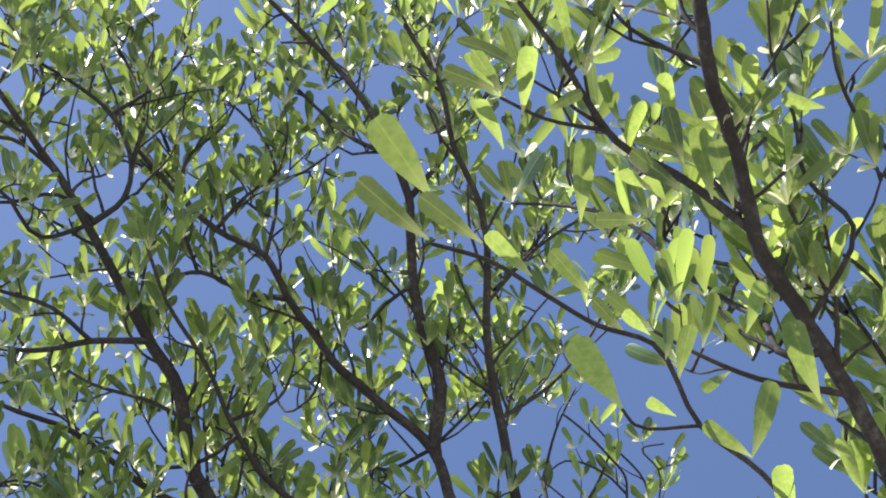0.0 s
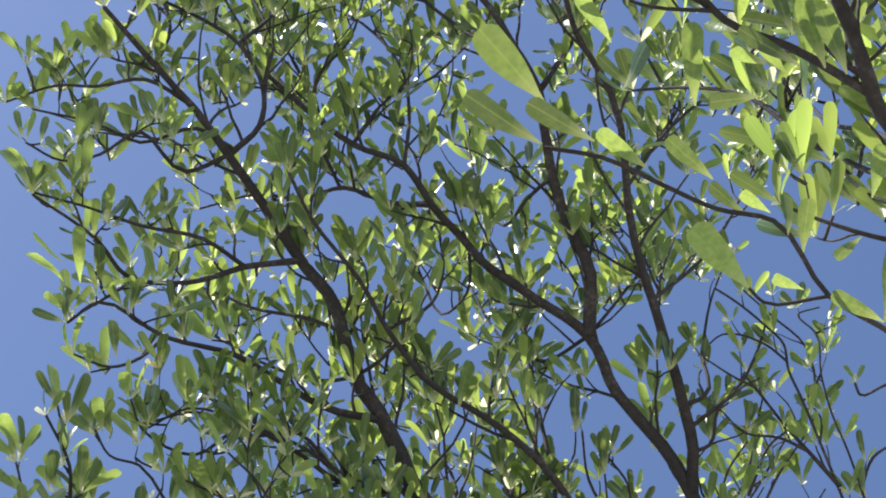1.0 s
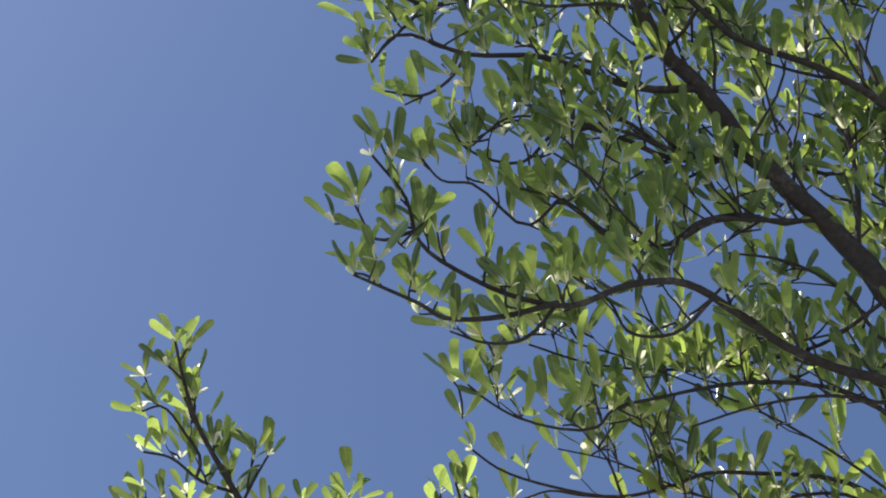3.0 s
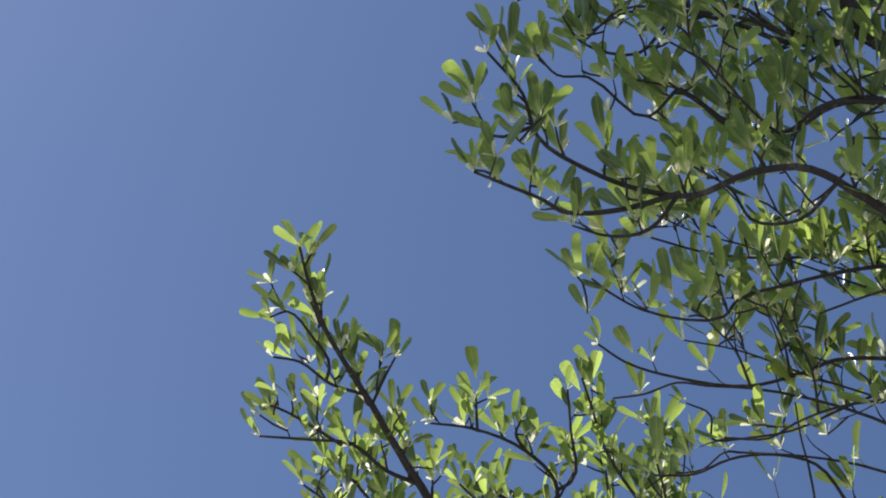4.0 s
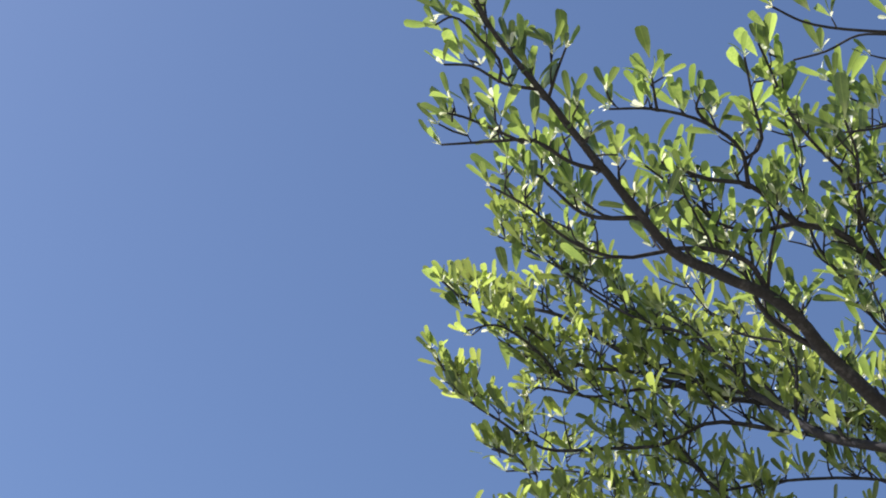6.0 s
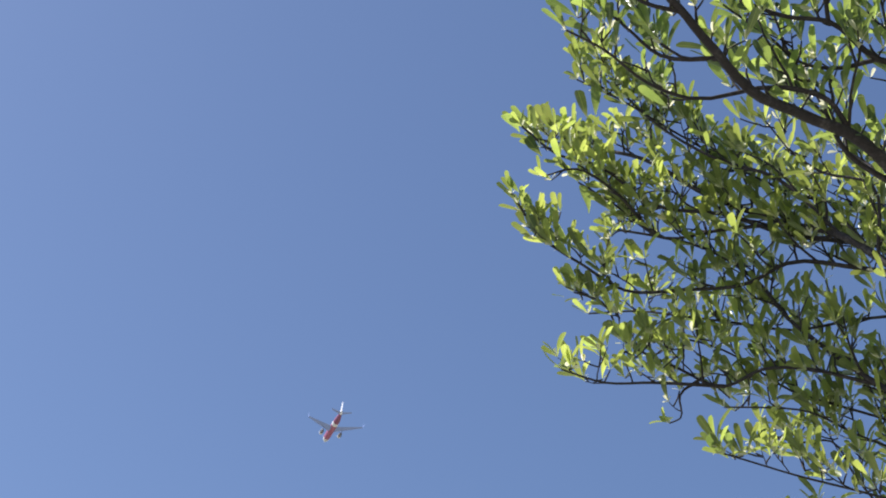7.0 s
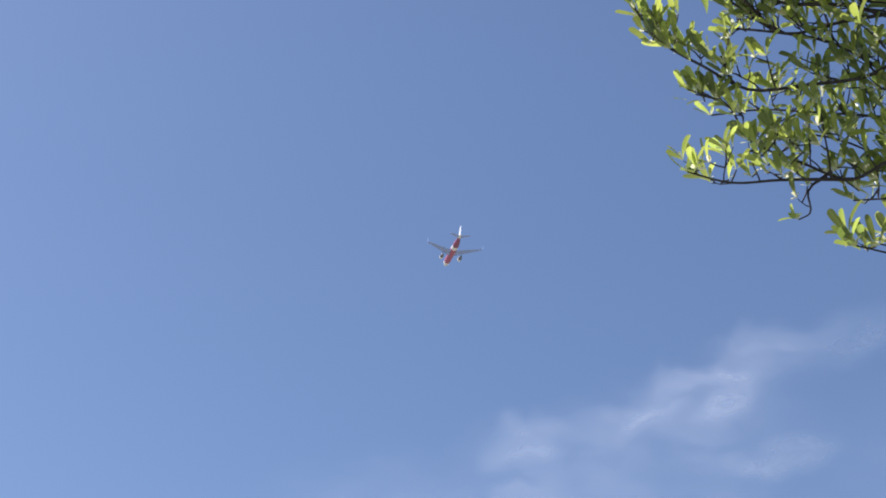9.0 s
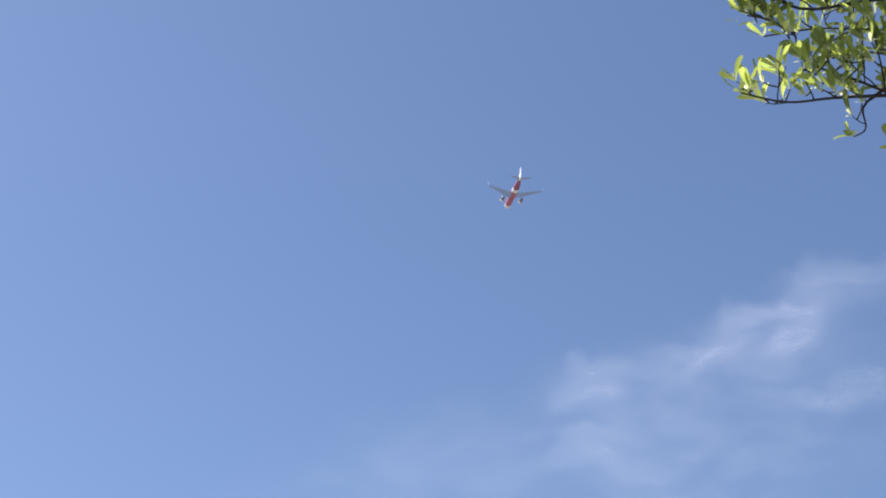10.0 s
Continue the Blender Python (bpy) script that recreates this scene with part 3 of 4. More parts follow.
branch("fill", [(1.75, 1.15, 4.14), (1.70, 1.18, 4.16), (1.63, 1.17, 4.25), (1.58, 1.10, 4.34), (1.50, 1.11, 4.42), (1.46, 1.04, 4.49)], 0.0045, 0.0023)
branch("side", [(0.99, 1.04, 4.60), (0.94, 1.09, 4.68), (0.86, 1.17, 4.76), (0.79, 1.22, 4.84), (0.72, 1.29, 4.92)], 0.0049, 0.0025)
branch("side", [(1.08, 0.98, 4.56), (1.07, 1.03, 4.54), (1.04, 1.13, 4.58), (0.94, 1.21, 4.65), (0.86, 1.25, 4.72), (0.76, 1.29, 4.79)], 0.0049, 0.0024)
branch("side", [(1.05, 0.97, 4.57), (1.14, 0.92, 4.73), (1.17, 0.89, 4.90), (1.17, 0.88, 5.08)], 0.0046, 0.0026)
branch("side", [(0.53, 0.80, 5.03), (0.58, 0.72, 5.22), (0.60, 0.66, 5.41), (0.57, 0.61, 5.60)], 0.0049, 0.0028)
branch("side", [(0.85, 0.81, 4.98), (0.89, 0.72, 5.17), (0.98, 0.65, 5.34), (1.04, 0.57, 5.52)], 0.0049, 0.0028)
branch("side", [(1.04, 0.31, 4.91), (1.08, 0.19, 5.15), (1.14, 0.08, 5.37), (1.17, -0.04, 5.60)], 0.0049, 0.0029)
branch("side", [(1.32, 0.45, 4.84), (1.38, 0.34, 5.01), (1.46, 0.21, 5.16), (1.53, 0.07, 5.31), (1.60, -0.04, 5.47)], 0.0049, 0.0029)
branch("edge", [(2.75, 1.95, 2.90), (2.38, 1.66, 3.35), (1.99, 1.45, 3.67), (1.67, 1.31, 3.86), (1.55, 1.26, 3.92), (1.42, 1.28, 3.94), (1.32, 1.28, 3.95), (1.20, 1.26, 3.97), (1.11, 1.25, 3.98), (1.00, 1.28, 3.95), (0.92, 1.33, 3.91), (0.83, 1.34, 3.89), (0.72, 1.33, 3.88), (0.62, 1.30, 3.88), (0.57, 1.24, 3.89), (0.49, 1.19, 3.89)], 0.0244, 0.0022)
branch("edge", [(0.89, 1.33, 3.90), (0.79, 1.36, 3.84), (0.69, 1.36, 3.78), (0.63, 1.32, 3.73), (0.55, 1.29, 3.69), (0.49, 1.25, 3.63)], 0.0059, 0.0021)
branch("edge", [(0.61, 1.29, 3.89), (0.54, 1.29, 3.82), (0.48, 1.23, 3.79)], 0.0037, 0.0018)
branch("edge", [(0.89, 1.33, 3.90), (0.85, 1.38, 3.84), (0.78, 1.39, 3.80), (0.71, 1.38, 3.78)], 0.0045, 0.0018)
branch("fill", [(1.37, 1.16, 4.25), (1.36, 1.18, 4.25), (1.24, 1.21, 4.24), (1.16, 1.24, 4.20), (1.11, 1.28, 4.15), (1.00, 1.29, 4.13), (0.89, 1.26, 4.13), (0.80, 1.26, 4.11)], 0.0053, 0.0020)
branch("edge", [(1.14, 1.10, 4.48), (1.02, 1.14, 4.46), (0.93, 1.14, 4.44), (0.81, 1.14, 4.42), (0.67, 1.18, 4.39), (0.53, 1.19, 4.37), (0.50, 1.23, 4.31)], 0.0087, 0.0026)
branch("edge", [(0.67, 1.18, 4.39), (0.65, 1.22, 4.34), (0.61, 1.25, 4.30), (0.54, 1.26, 4.28)], 0.0042, 0.0021)
branch("mid", [(1.24, 1.13, 4.37), (1.21, 1.17, 4.37), (1.10, 1.20, 4.34), (0.99, 1.19, 4.32), (0.87, 1.20, 4.29), (0.81, 1.26, 4.21), (0.70, 1.26, 4.18), (0.64, 1.21, 4.15)], 0.0069, 0.0020)
branch("edge", [(0.88, 1.26, 4.13), (0.85, 1.32, 4.11), (0.72, 1.29, 4.12), (0.66, 1.29, 4.09), (0.61, 1.26, 4.08)], 0.0035, 0.0019)
branch("edge", [(0.86, 1.00, 4.70), (0.76, 1.06, 4.63), (0.68, 1.12, 4.55), (0.56, 1.16, 4.48), (0.47, 1.12, 4.44), (0.32, 1.10, 4.39)], 0.0077, 0.0026)
branch("edge", [(0.58, 1.16, 4.49), (0.54, 1.19, 4.40), (0.50, 1.22, 4.31)], 0.0042, 0.0021)
branch("edge", [(0.63, 0.95, 4.83), (0.58, 1.03, 4.81), (0.45, 1.00, 4.75), (0.40, 1.05, 4.64), (0.34, 1.07, 4.54), (0.26, 1.05, 4.45)], 0.0053, 0.0021)
branch("edge", [(0.76, 1.06, 4.63), (0.65, 1.05, 4.59), (0.53, 1.08, 4.53), (0.42, 1.09, 4.47), (0.32, 1.10, 4.40)], 0.0053, 0.0021)
branch("mid", [(1.22, 1.16, 4.37), (1.10, 1.19, 4.35), (0.98, 1.17, 4.35), (0.90, 1.21, 4.31), (0.78, 1.22, 4.28), (0.71, 1.27, 4.23)], 0.0055, 0.0021)
branch("mid", [(1.23, 1.15, 4.37), (1.12, 1.18, 4.33), (1.00, 1.17, 4.31), (0.88, 1.18, 4.28), (0.75, 1.20, 4.23), (0.70, 1.24, 4.16)], 0.0053, 0.0020)
branch("fill", [(1.39, 1.16, 4.24), (1.25, 1.20, 4.21), (1.16, 1.21, 4.17), (1.09, 1.26, 4.09), (1.01, 1.23, 4.07), (0.89, 1.17, 4.07), (0.80, 1.14, 4.04)], 0.0053, 0.0019)
branch("fill", [(2.00, 1.50, 3.60), (1.76, 1.39, 3.92), (1.52, 1.37, 4.03), (1.35, 1.41, 4.02), (1.27, 1.43, 3.99), (1.18, 1.47, 3.96), (1.09, 1.51, 3.92), (1.06, 1.52, 3.87), (0.92, 1.55, 3.86), (0.85, 1.53, 3.85), (0.80, 1.50, 3.83)], 0.0079, 0.0019)
branch("stick", [(2.10, 1.70, 3.50), (1.86, 1.55, 3.85), (1.62, 1.53, 3.99), (1.44, 1.58, 3.99), (1.35, 1.61, 3.98), (1.29, 1.64, 3.95), (1.20, 1.68, 3.92), (1.07, 1.71, 3.92), (0.96, 1.71, 3.92), (0.90, 1.69, 3.92)], 0.0088, 0.0021)
branch("stick", [(2.10, 1.70, 3.40), (1.85, 1.55, 3.83), (1.62, 1.55, 3.98), (1.46, 1.62, 3.95), (1.39, 1.66, 3.92), (1.30, 1.72, 3.88), (1.19, 1.77, 3.86)], 0.0069, 0.0021)
branch("mid", [(2.10, 1.70, 3.50), (1.79, 1.59, 3.82), (1.52, 1.59, 3.91), (1.34, 1.65, 3.88), (1.28, 1.68, 3.85), (1.23, 1.70, 3.81), (1.15, 1.72, 3.80)], 0.0055, 0.0021)
branch("stick", [(1.19, 1.77, 3.86), (1.15, 1.76, 3.84), (1.13, 1.72, 3.85), (1.07, 1.70, 3.84)], 0.0032, 0.0015)
branch("stick", [(2.10, 1.70, 3.30), (1.88, 1.74, 3.62), (1.65, 1.81, 3.75), (1.47, 1.87, 3.76), (1.39, 1.90, 3.75), (1.34, 1.91, 3.74), (1.29, 1.94, 3.71), (1.25, 1.95, 3.68)], 0.0050, 0.0016)
branch("stick", [(1.34, 1.91, 3.74), (1.30, 1.89, 3.73), (1.25, 1.88, 3.72)], 0.0027, 0.0016)
branch("stick", [(1.39, 1.90, 3.75), (1.35, 1.89, 3.66)], 0.0027, 0.0016)
branch("stick", [(1.43, 1.89, 3.76), (1.37, 1.79, 3.88), (1.33, 1.74, 3.89), (1.29, 1.68, 3.91)], 0.0032, 0.0016)
branch("fill", [(1.27, 1.65, 3.94), (1.22, 1.58, 3.94), (1.15, 1.52, 3.95)], 0.0032, 0.0015)
branch("fill", [(1.20, 1.68, 3.92), (1.14, 1.62, 3.93), (1.07, 1.58, 3.93)], 0.0032, 0.0015)
branch("fill", [(1.32, 1.66, 3.87), (1.29, 1.61, 3.92), (1.25, 1.58, 3.97)], 0.0032, 0.0016)
branch("fill", [(2.00, 1.50, 3.60), (1.73, 1.48, 3.88), (1.46, 1.48, 4.03), (1.24, 1.49, 4.07), (1.12, 1.50, 4.09), (1.03, 1.50, 4.08), (0.94, 1.49, 4.08)], 0.0043, 0.0015)
branch("fill", [(2.00, 1.50, 3.60), (1.74, 1.59, 3.82), (1.49, 1.63, 3.93), (1.29, 1.64, 3.95), (1.16, 1.64, 3.96), (1.05, 1.64, 3.94)], 0.0043, 0.0015)
branch("fill", [(2.10, 1.70, 3.00), (1.79, 2.04, 3.29), (1.54, 2.09, 3.48), (1.38, 1.99, 3.60), (1.30, 1.91, 3.65), (1.24, 1.86, 3.66)], 0.0043, 0.0015)
branch("bare", [(2.10, 1.80, 3.30), (1.84, 1.84, 3.51), (1.61, 1.84, 3.69), (1.46, 1.81, 3.82), (1.38, 1.78, 3.88), (1.31, 1.81, 3.91), (1.24, 1.85, 3.91), (1.19, 1.90, 3.90), (1.12, 1.93, 3.90)], 0.0069, 0.0022)
branch("fill", [(1.28, 1.20, 4.24), (1.19, 1.23, 4.21), (1.12, 1.28, 4.16), (1.02, 1.30, 4.13), (0.94, 1.27, 4.11), (0.85, 1.24, 4.10)], 0.0058, 0.0020)
branch("fill", [(1.16, 1.25, 3.97), (1.13, 1.34, 3.96), (1.06, 1.38, 3.98), (1.02, 1.36, 4.02), (0.95, 1.36, 4.06)], 0.0042, 0.0021)
branch("tips", [(2.75, 1.95, 2.90), (2.23, 2.49, 3.30), (1.77, 2.63, 3.59), (1.42, 2.54, 3.77), (1.28, 2.47, 3.83), (1.16, 2.39, 3.88), (1.02, 2.35, 3.90), (0.90, 2.30, 3.90), (0.82, 2.23, 3.91), (0.73, 2.15, 3.93), (0.66, 2.08, 3.93), (0.57, 1.99, 3.94), (0.49, 1.91, 3.94), (0.43, 1.84, 3.93), (0.37, 1.75, 3.93), (0.33, 1.67, 3.91)], 0.0396, 0.0024)
branch("tips", [(0.57, 1.99, 3.94), (0.58, 1.95, 3.98), (0.59, 1.92, 4.01)], 0.0038, 0.0021)
branch("tips", [(0.72, 2.14, 3.93), (0.64, 2.11, 3.91), (0.56, 2.07, 3.91), (0.48, 2.06, 3.88), (0.38, 2.05, 3.84)], 0.0051, 0.0021)
branch("tips", [(0.55, 1.97, 3.94), (0.48, 1.96, 3.93), (0.41, 1.93, 3.93), (0.36, 1.92, 3.91)], 0.0037, 0.0021)
branch("tips", [(0.47, 1.96, 3.93), (0.47, 1.94, 3.95), (0.42, 1.89, 3.96), (0.36, 1.85, 3.96), (0.33, 1.85, 3.93)], 0.0036, 0.0020)
branch("tips", [(0.54, 2.07, 3.90), (0.48, 2.04, 3.89), (0.41, 2.01, 3.88), (0.38, 1.99, 3.86)], 0.0037, 0.0021)
branch("tips", [(2.75, 1.95, 2.90), (2.26, 2.23, 3.29), (1.81, 2.33, 3.61), (1.48, 2.31, 3.82), (1.34, 2.28, 3.91), (1.24, 2.25, 3.97), (1.16, 2.26, 3.99), (1.05, 2.22, 4.04), (0.97, 2.23, 4.05), (0.87, 2.22, 4.07)], 0.0303, 0.0035)
branch("tips", [(1.05, 2.22, 4.04), (1.02, 2.16, 4.07), (0.94, 2.12, 4.09), (0.82, 2.11, 4.10), (0.73, 2.11, 4.08)], 0.0052, 0.0023)
branch("tips", [(0.83, 2.11, 4.10), (0.80, 2.04, 4.11)], 0.0034, 0.0023)
branch("inner", [(1.16, 2.26, 3.99), (1.08, 2.31, 4.00), (1.01, 2.33, 4.04), (0.98, 2.31, 4.11)], 0.0058, 0.0024)
branch("tips", [(1.29, 2.27, 3.94), (1.25, 2.16, 4.01), (1.16, 2.11, 4.06), (1.09, 2.06, 4.09), (1.03, 1.99, 4.13), (0.99, 1.94, 4.14)], 0.0052, 0.0023)
branch("tips", [(1.34, 2.28, 3.91), (1.26, 2.17, 3.99), (1.22, 2.07, 4.01), (1.17, 2.00, 4.02)], 0.0052, 0.0023)
branch("tips", [(1.03, 2.17, 4.06), (1.05, 2.15, 4.07), (1.01, 2.05, 4.11), (0.97, 1.97, 4.13)], 0.0040, 0.0023)
branch("tips", [(0.94, 2.12, 4.09), (0.91, 2.10, 4.11), (0.91, 2.07, 4.12)], 0.0040, 0.0023)
branch("inner", [(1.14, 2.39, 3.89), (1.07, 2.33, 3.93), (0.97, 2.32, 3.94), (0.79, 2.36, 3.92), (0.70, 2.34, 3.93), (0.60, 2.29, 3.96), (0.52, 2.26, 3.97)], 0.0068, 0.0023)
branch("inner", [(0.82, 2.23, 3.91), (0.71, 2.27, 3.94), (0.64, 2.26, 4.00), (0.60, 2.26, 4.04)], 0.0060, 0.0023)
branch("inner", [(1.28, 2.47, 3.83), (1.15, 2.45, 3.90), (1.07, 2.38, 4.00), (1.00, 2.33, 4.05), (0.86, 2.29, 4.13)], 0.0074, 0.0024)
branch("inner", [(1.90, 2.40, 3.50), (1.74, 2.51, 3.73), (1.57, 2.52, 3.89), (1.44, 2.49, 3.98), (1.35, 2.45, 4.03), (1.26, 2.39, 4.09), (1.22, 2.31, 4.16), (1.17, 2.22, 4.22)], 0.0087, 0.0025)
branch("bare", [(2.05, 1.75, 3.55), (1.74, 1.71, 3.77), (1.46, 1.76, 3.89), (1.27, 1.84, 3.93), (1.24, 1.86, 3.94), (1.21, 1.90, 3.92), (1.15, 1.94, 3.92), (1.12, 1.97, 3.90)], 0.0050, 0.0016)
branch("bare", [(2.05, 1.75, 3.55), (1.73, 1.75, 3.75), (1.47, 1.82, 3.84), (1.29, 1.91, 3.86), (1.23, 1.96, 3.86), (1.22, 1.98, 3.85), (1.16, 2.01, 3.85)], 0.0044, 0.0016)
branch("bare", [(2.05, 1.75, 3.55), (1.72, 1.64, 3.75), (1.42, 1.64, 3.88), (1.21, 1.70, 3.94), (1.14, 1.73, 3.95), (1.09, 1.75, 3.96), (1.04, 1.79, 3.95), (0.99, 1.82, 3.95)], 0.0049, 0.0021)
branch("inner", [(1.46, 2.31, 3.83), (1.41, 2.24, 3.93), (1.38, 2.19, 4.00), (1.33, 2.15, 4.07)], 0.0060, 0.0024)
branch("inner", [(1.37, 2.18, 4.01), (1.27, 2.14, 4.11), (1.23, 2.08, 4.17), (1.20, 2.05, 4.21)], 0.0054, 0.0024)
branch("inner", [(1.38, 2.29, 3.89), (1.31, 2.25, 3.97), (1.29, 2.19, 4.05)], 0.0054, 0.0024)
branch("inner", [(1.46, 2.31, 3.83), (1.38, 2.37, 3.82), (1.33, 2.37, 3.90), (1.32, 2.35, 3.98)], 0.0055, 0.0025)
branch("dense", [(2.75, 1.95, 2.90), (2.22, 2.23, 3.27), (1.83, 2.54, 3.61), (1.59, 2.79, 3.86), (1.47, 2.94, 4.00), (1.37, 3.04, 4.18), (1.29, 3.17, 4.31), (1.11, 3.28, 4.48), (0.98, 3.36, 4.65), (0.85, 3.48, 4.78), (0.71, 3.60, 4.90)], 0.0307, 0.0042)
branch("dense", [(2.20, 2.80, 3.40), (1.96, 2.90, 3.83), (1.69, 3.02, 4.10), (1.45, 3.11, 4.22), (1.29, 3.18, 4.28), (1.15, 3.22, 4.36), (0.97, 3.27, 4.41), (0.82, 3.26, 4.52), (0.72, 3.29, 4.57), (0.62, 3.28, 4.65)], 0.0152, 0.0038)
branch("dense", [(2.20, 2.80, 3.30), (1.99, 2.93, 3.79), (1.71, 3.06, 4.07), (1.46, 3.15, 4.17), (1.29, 3.21, 4.21), (1.21, 3.28, 4.19), (1.05, 3.35, 4.20), (0.91, 3.39, 4.21), (0.80, 3.39, 4.28), (0.69, 3.38, 4.35), (0.60, 3.33, 4.45)], 0.0135, 0.0038)
branch("dense", [(2.30, 2.80, 3.10), (1.94, 2.98, 3.40), (1.64, 3.13, 3.69), (1.44, 3.23, 3.91), (1.37, 3.26, 4.00), (1.30, 3.28, 4.09), (1.24, 3.29, 4.20), (1.12, 3.31, 4.31), (0.99, 3.36, 4.38), (0.89, 3.41, 4.43)], 0.0165, 0.0038)
branch("dense", [(2.30, 2.80, 3.00), (2.03, 2.99, 3.46), (1.72, 3.14, 3.75), (1.44, 3.24, 3.89), (1.33, 3.27, 3.93), (1.23, 3.32, 3.95), (1.15, 3.38, 3.93), (1.03, 3.40, 3.99), (0.90, 3.40, 4.06), (0.84, 3.37, 4.15), (0.77, 3.38, 4.18)], 0.0132, 0.0029)
branch("dense", [(1.15, 3.38, 3.93), (0.96, 3.38, 3.92), (0.84, 3.37, 3.90), (0.72, 3.33, 3.90)], 0.0066, 0.0028)
branch("tips", [(1.10, 3.39, 3.96), (1.04, 3.41, 3.91), (1.04, 3.42, 3.85), (1.01, 3.42, 3.83)], 0.0059, 0.0022)
branch("dense", [(2.10, 2.60, 2.90), (1.89, 2.94, 3.23), (1.61, 3.11, 3.43), (1.37, 3.14, 3.51), (1.21, 3.14, 3.54), (1.10, 3.13, 3.56), (1.04, 3.11, 3.56)], 0.0084, 0.0026)
branch("dense", [(2.20, 2.80, 2.80), (2.01, 3.14, 3.20), (1.74, 3.34, 3.44), (1.48, 3.44, 3.55), (1.39, 3.46, 3.58), (1.32, 3.46, 3.62)], 0.0074, 0.0029)
branch("tips", [(0.99, 3.36, 4.38), (0.85, 3.28, 4.47), (0.76, 3.25, 4.49), (0.67, 3.26, 4.46)], 0.0072, 0.0029)
branch("dense", [(1.29, 3.17, 4.31), (1.14, 3.26, 4.34), (1.01, 3.34, 4.36), (0.88, 3.35, 4.47), (0.79, 3.36, 4.54)], 0.0073, 0.0031)
branch("dense", [(1.37, 3.04, 4.18), (1.24, 3.07, 4.37), (1.11, 3.15, 4.49), (0.97, 3.20, 4.64), (0.89, 3.23, 4.77), (0.77, 3.26, 4.92)], 0.0073, 0.0032)
branch("dense", [(2.20, 2.70, 3.50), (1.98, 2.88, 3.93), (1.71, 3.02, 4.21), (1.47, 3.13, 4.36), (1.33, 3.19, 4.43), (1.16, 3.21, 4.54), (1.02, 3.22, 4.64), (0.87, 3.22, 4.74), (0.77, 3.24, 4.81)], 0.0086, 0.0031)
branch("dense", [(2.30, 2.80, 3.20), (2.02, 2.90, 3.72), (1.71, 3.07, 3.99), (1.47, 3.23, 4.07), (1.33, 3.33, 4.09), (1.20, 3.39, 4.14), (1.07, 3.45, 4.19), (0.98, 3.50, 4.23), (0.85, 3.56, 4.25)], 0.0085, 0.0031)
branch("dense", [(2.30, 2.80, 3.00), (2.06, 3.14, 3.41), (1.76, 3.32, 3.69), (1.48, 3.39, 3.83), (1.37, 3.40, 3.89), (1.26, 3.43, 3.91), (1.17, 3.46, 3.92)], 0.0076, 0.0029)
branch("dense", [(2.30, 2.80, 3.00), (2.05, 3.07, 3.44), (1.75, 3.25, 3.73), (1.48, 3.36, 3.88), (1.33, 3.40, 3.95), (1.17, 3.42, 4.07), (1.06, 3.45, 4.11), (0.98, 3.53, 4.07)], 0.0076, 0.0030)
branch("inner", [(1.43, 2.98, 4.07), (1.40, 2.88, 4.21), (1.30, 2.93, 4.28), (1.24, 2.96, 4.37), (1.19, 2.97, 4.47)], 0.0065, 0.0029)
branch("dense", [(2.20, 2.80, 2.90), (1.90, 3.20, 3.17), (1.65, 3.40, 3.48), (1.49, 3.45, 3.74), (1.44, 3.45, 3.84), (1.37, 3.50, 3.86), (1.32, 3.54, 3.90)], 0.0076, 0.0030)
branch("near", [(1.750, 1.000, 2.900), (1.502, 0.470, 2.887), (1.206, 0.175, 2.963), (0.991, 0.049, 3.058), (0.940, 0.036, 3.084), (0.882, 0.025, 3.107), (0.835, 0.017, 3.119), (0.783, 0.010, 3.134), (0.720, -0.024, 3.156), (0.674, -0.046, 3.170), (0.627, -0.064, 3.179), (0.584, -0.090, 3.188), (0.554, -0.111, 3.196), (0.502, -0.151, 3.189), (0.413, -0.195, 3.194)], 0.0145, 0.0068)
branch("nearbare", [(0.980, 0.420, 2.620), (0.946, 0.244, 2.655), (0.879, 0.159, 2.697), (0.810, 0.138, 2.733), (0.745, 0.133, 2.765), (0.687, 0.145, 2.787), (0.617, 0.130, 2.815), (0.576, 0.153, 2.822), (0.531, 0.167, 2.830), (0.477, 0.183, 2.839), (0.436, 0.206, 2.840)], 0.0036, 0.0018)
branch("nearbare", [(0.687, 0.145, 2.787), (0.648, 0.183, 2.787), (0.626, 0.181, 2.782)], 0.0018, 0.0014)
branch("near", [(0.767, 0.001, 3.139), (0.676, 0.022, 3.179), (0.614, 0.045, 3.200), (0.563, 0.040, 3.216), (0.515, 0.031, 3.228), (0.448, 0.026, 3.245)], 0.0055, 0.0026)
branch("near", [(0.601, 0.044, 3.204), (0.542, 0.084, 3.196), (0.491, 0.102, 3.183)], 0.0026, 0.0017)
branch("nearby", [(0.945, 0.037, 3.081), (0.866, 0.097, 3.090), (0.800, 0.128, 3.102), (0.755, 0.142, 3.101)], 0.0046, 0.0017)
branch("nearby", [(0.612, -0.073, 3.182), (0.552, -0.042, 3.257), (0.520, -0.045, 3.325)], 0.0034, 0.0018)
branch("nearby", [(0.868, 0.023, 3.111), (0.824, -0.077, 3.127), (0.778, -0.076, 3.187), (0.738, -0.112, 3.238), (0.703, -0.132, 3.287), (0.658, -0.177, 3.335)], 0.0036, 0.0016)
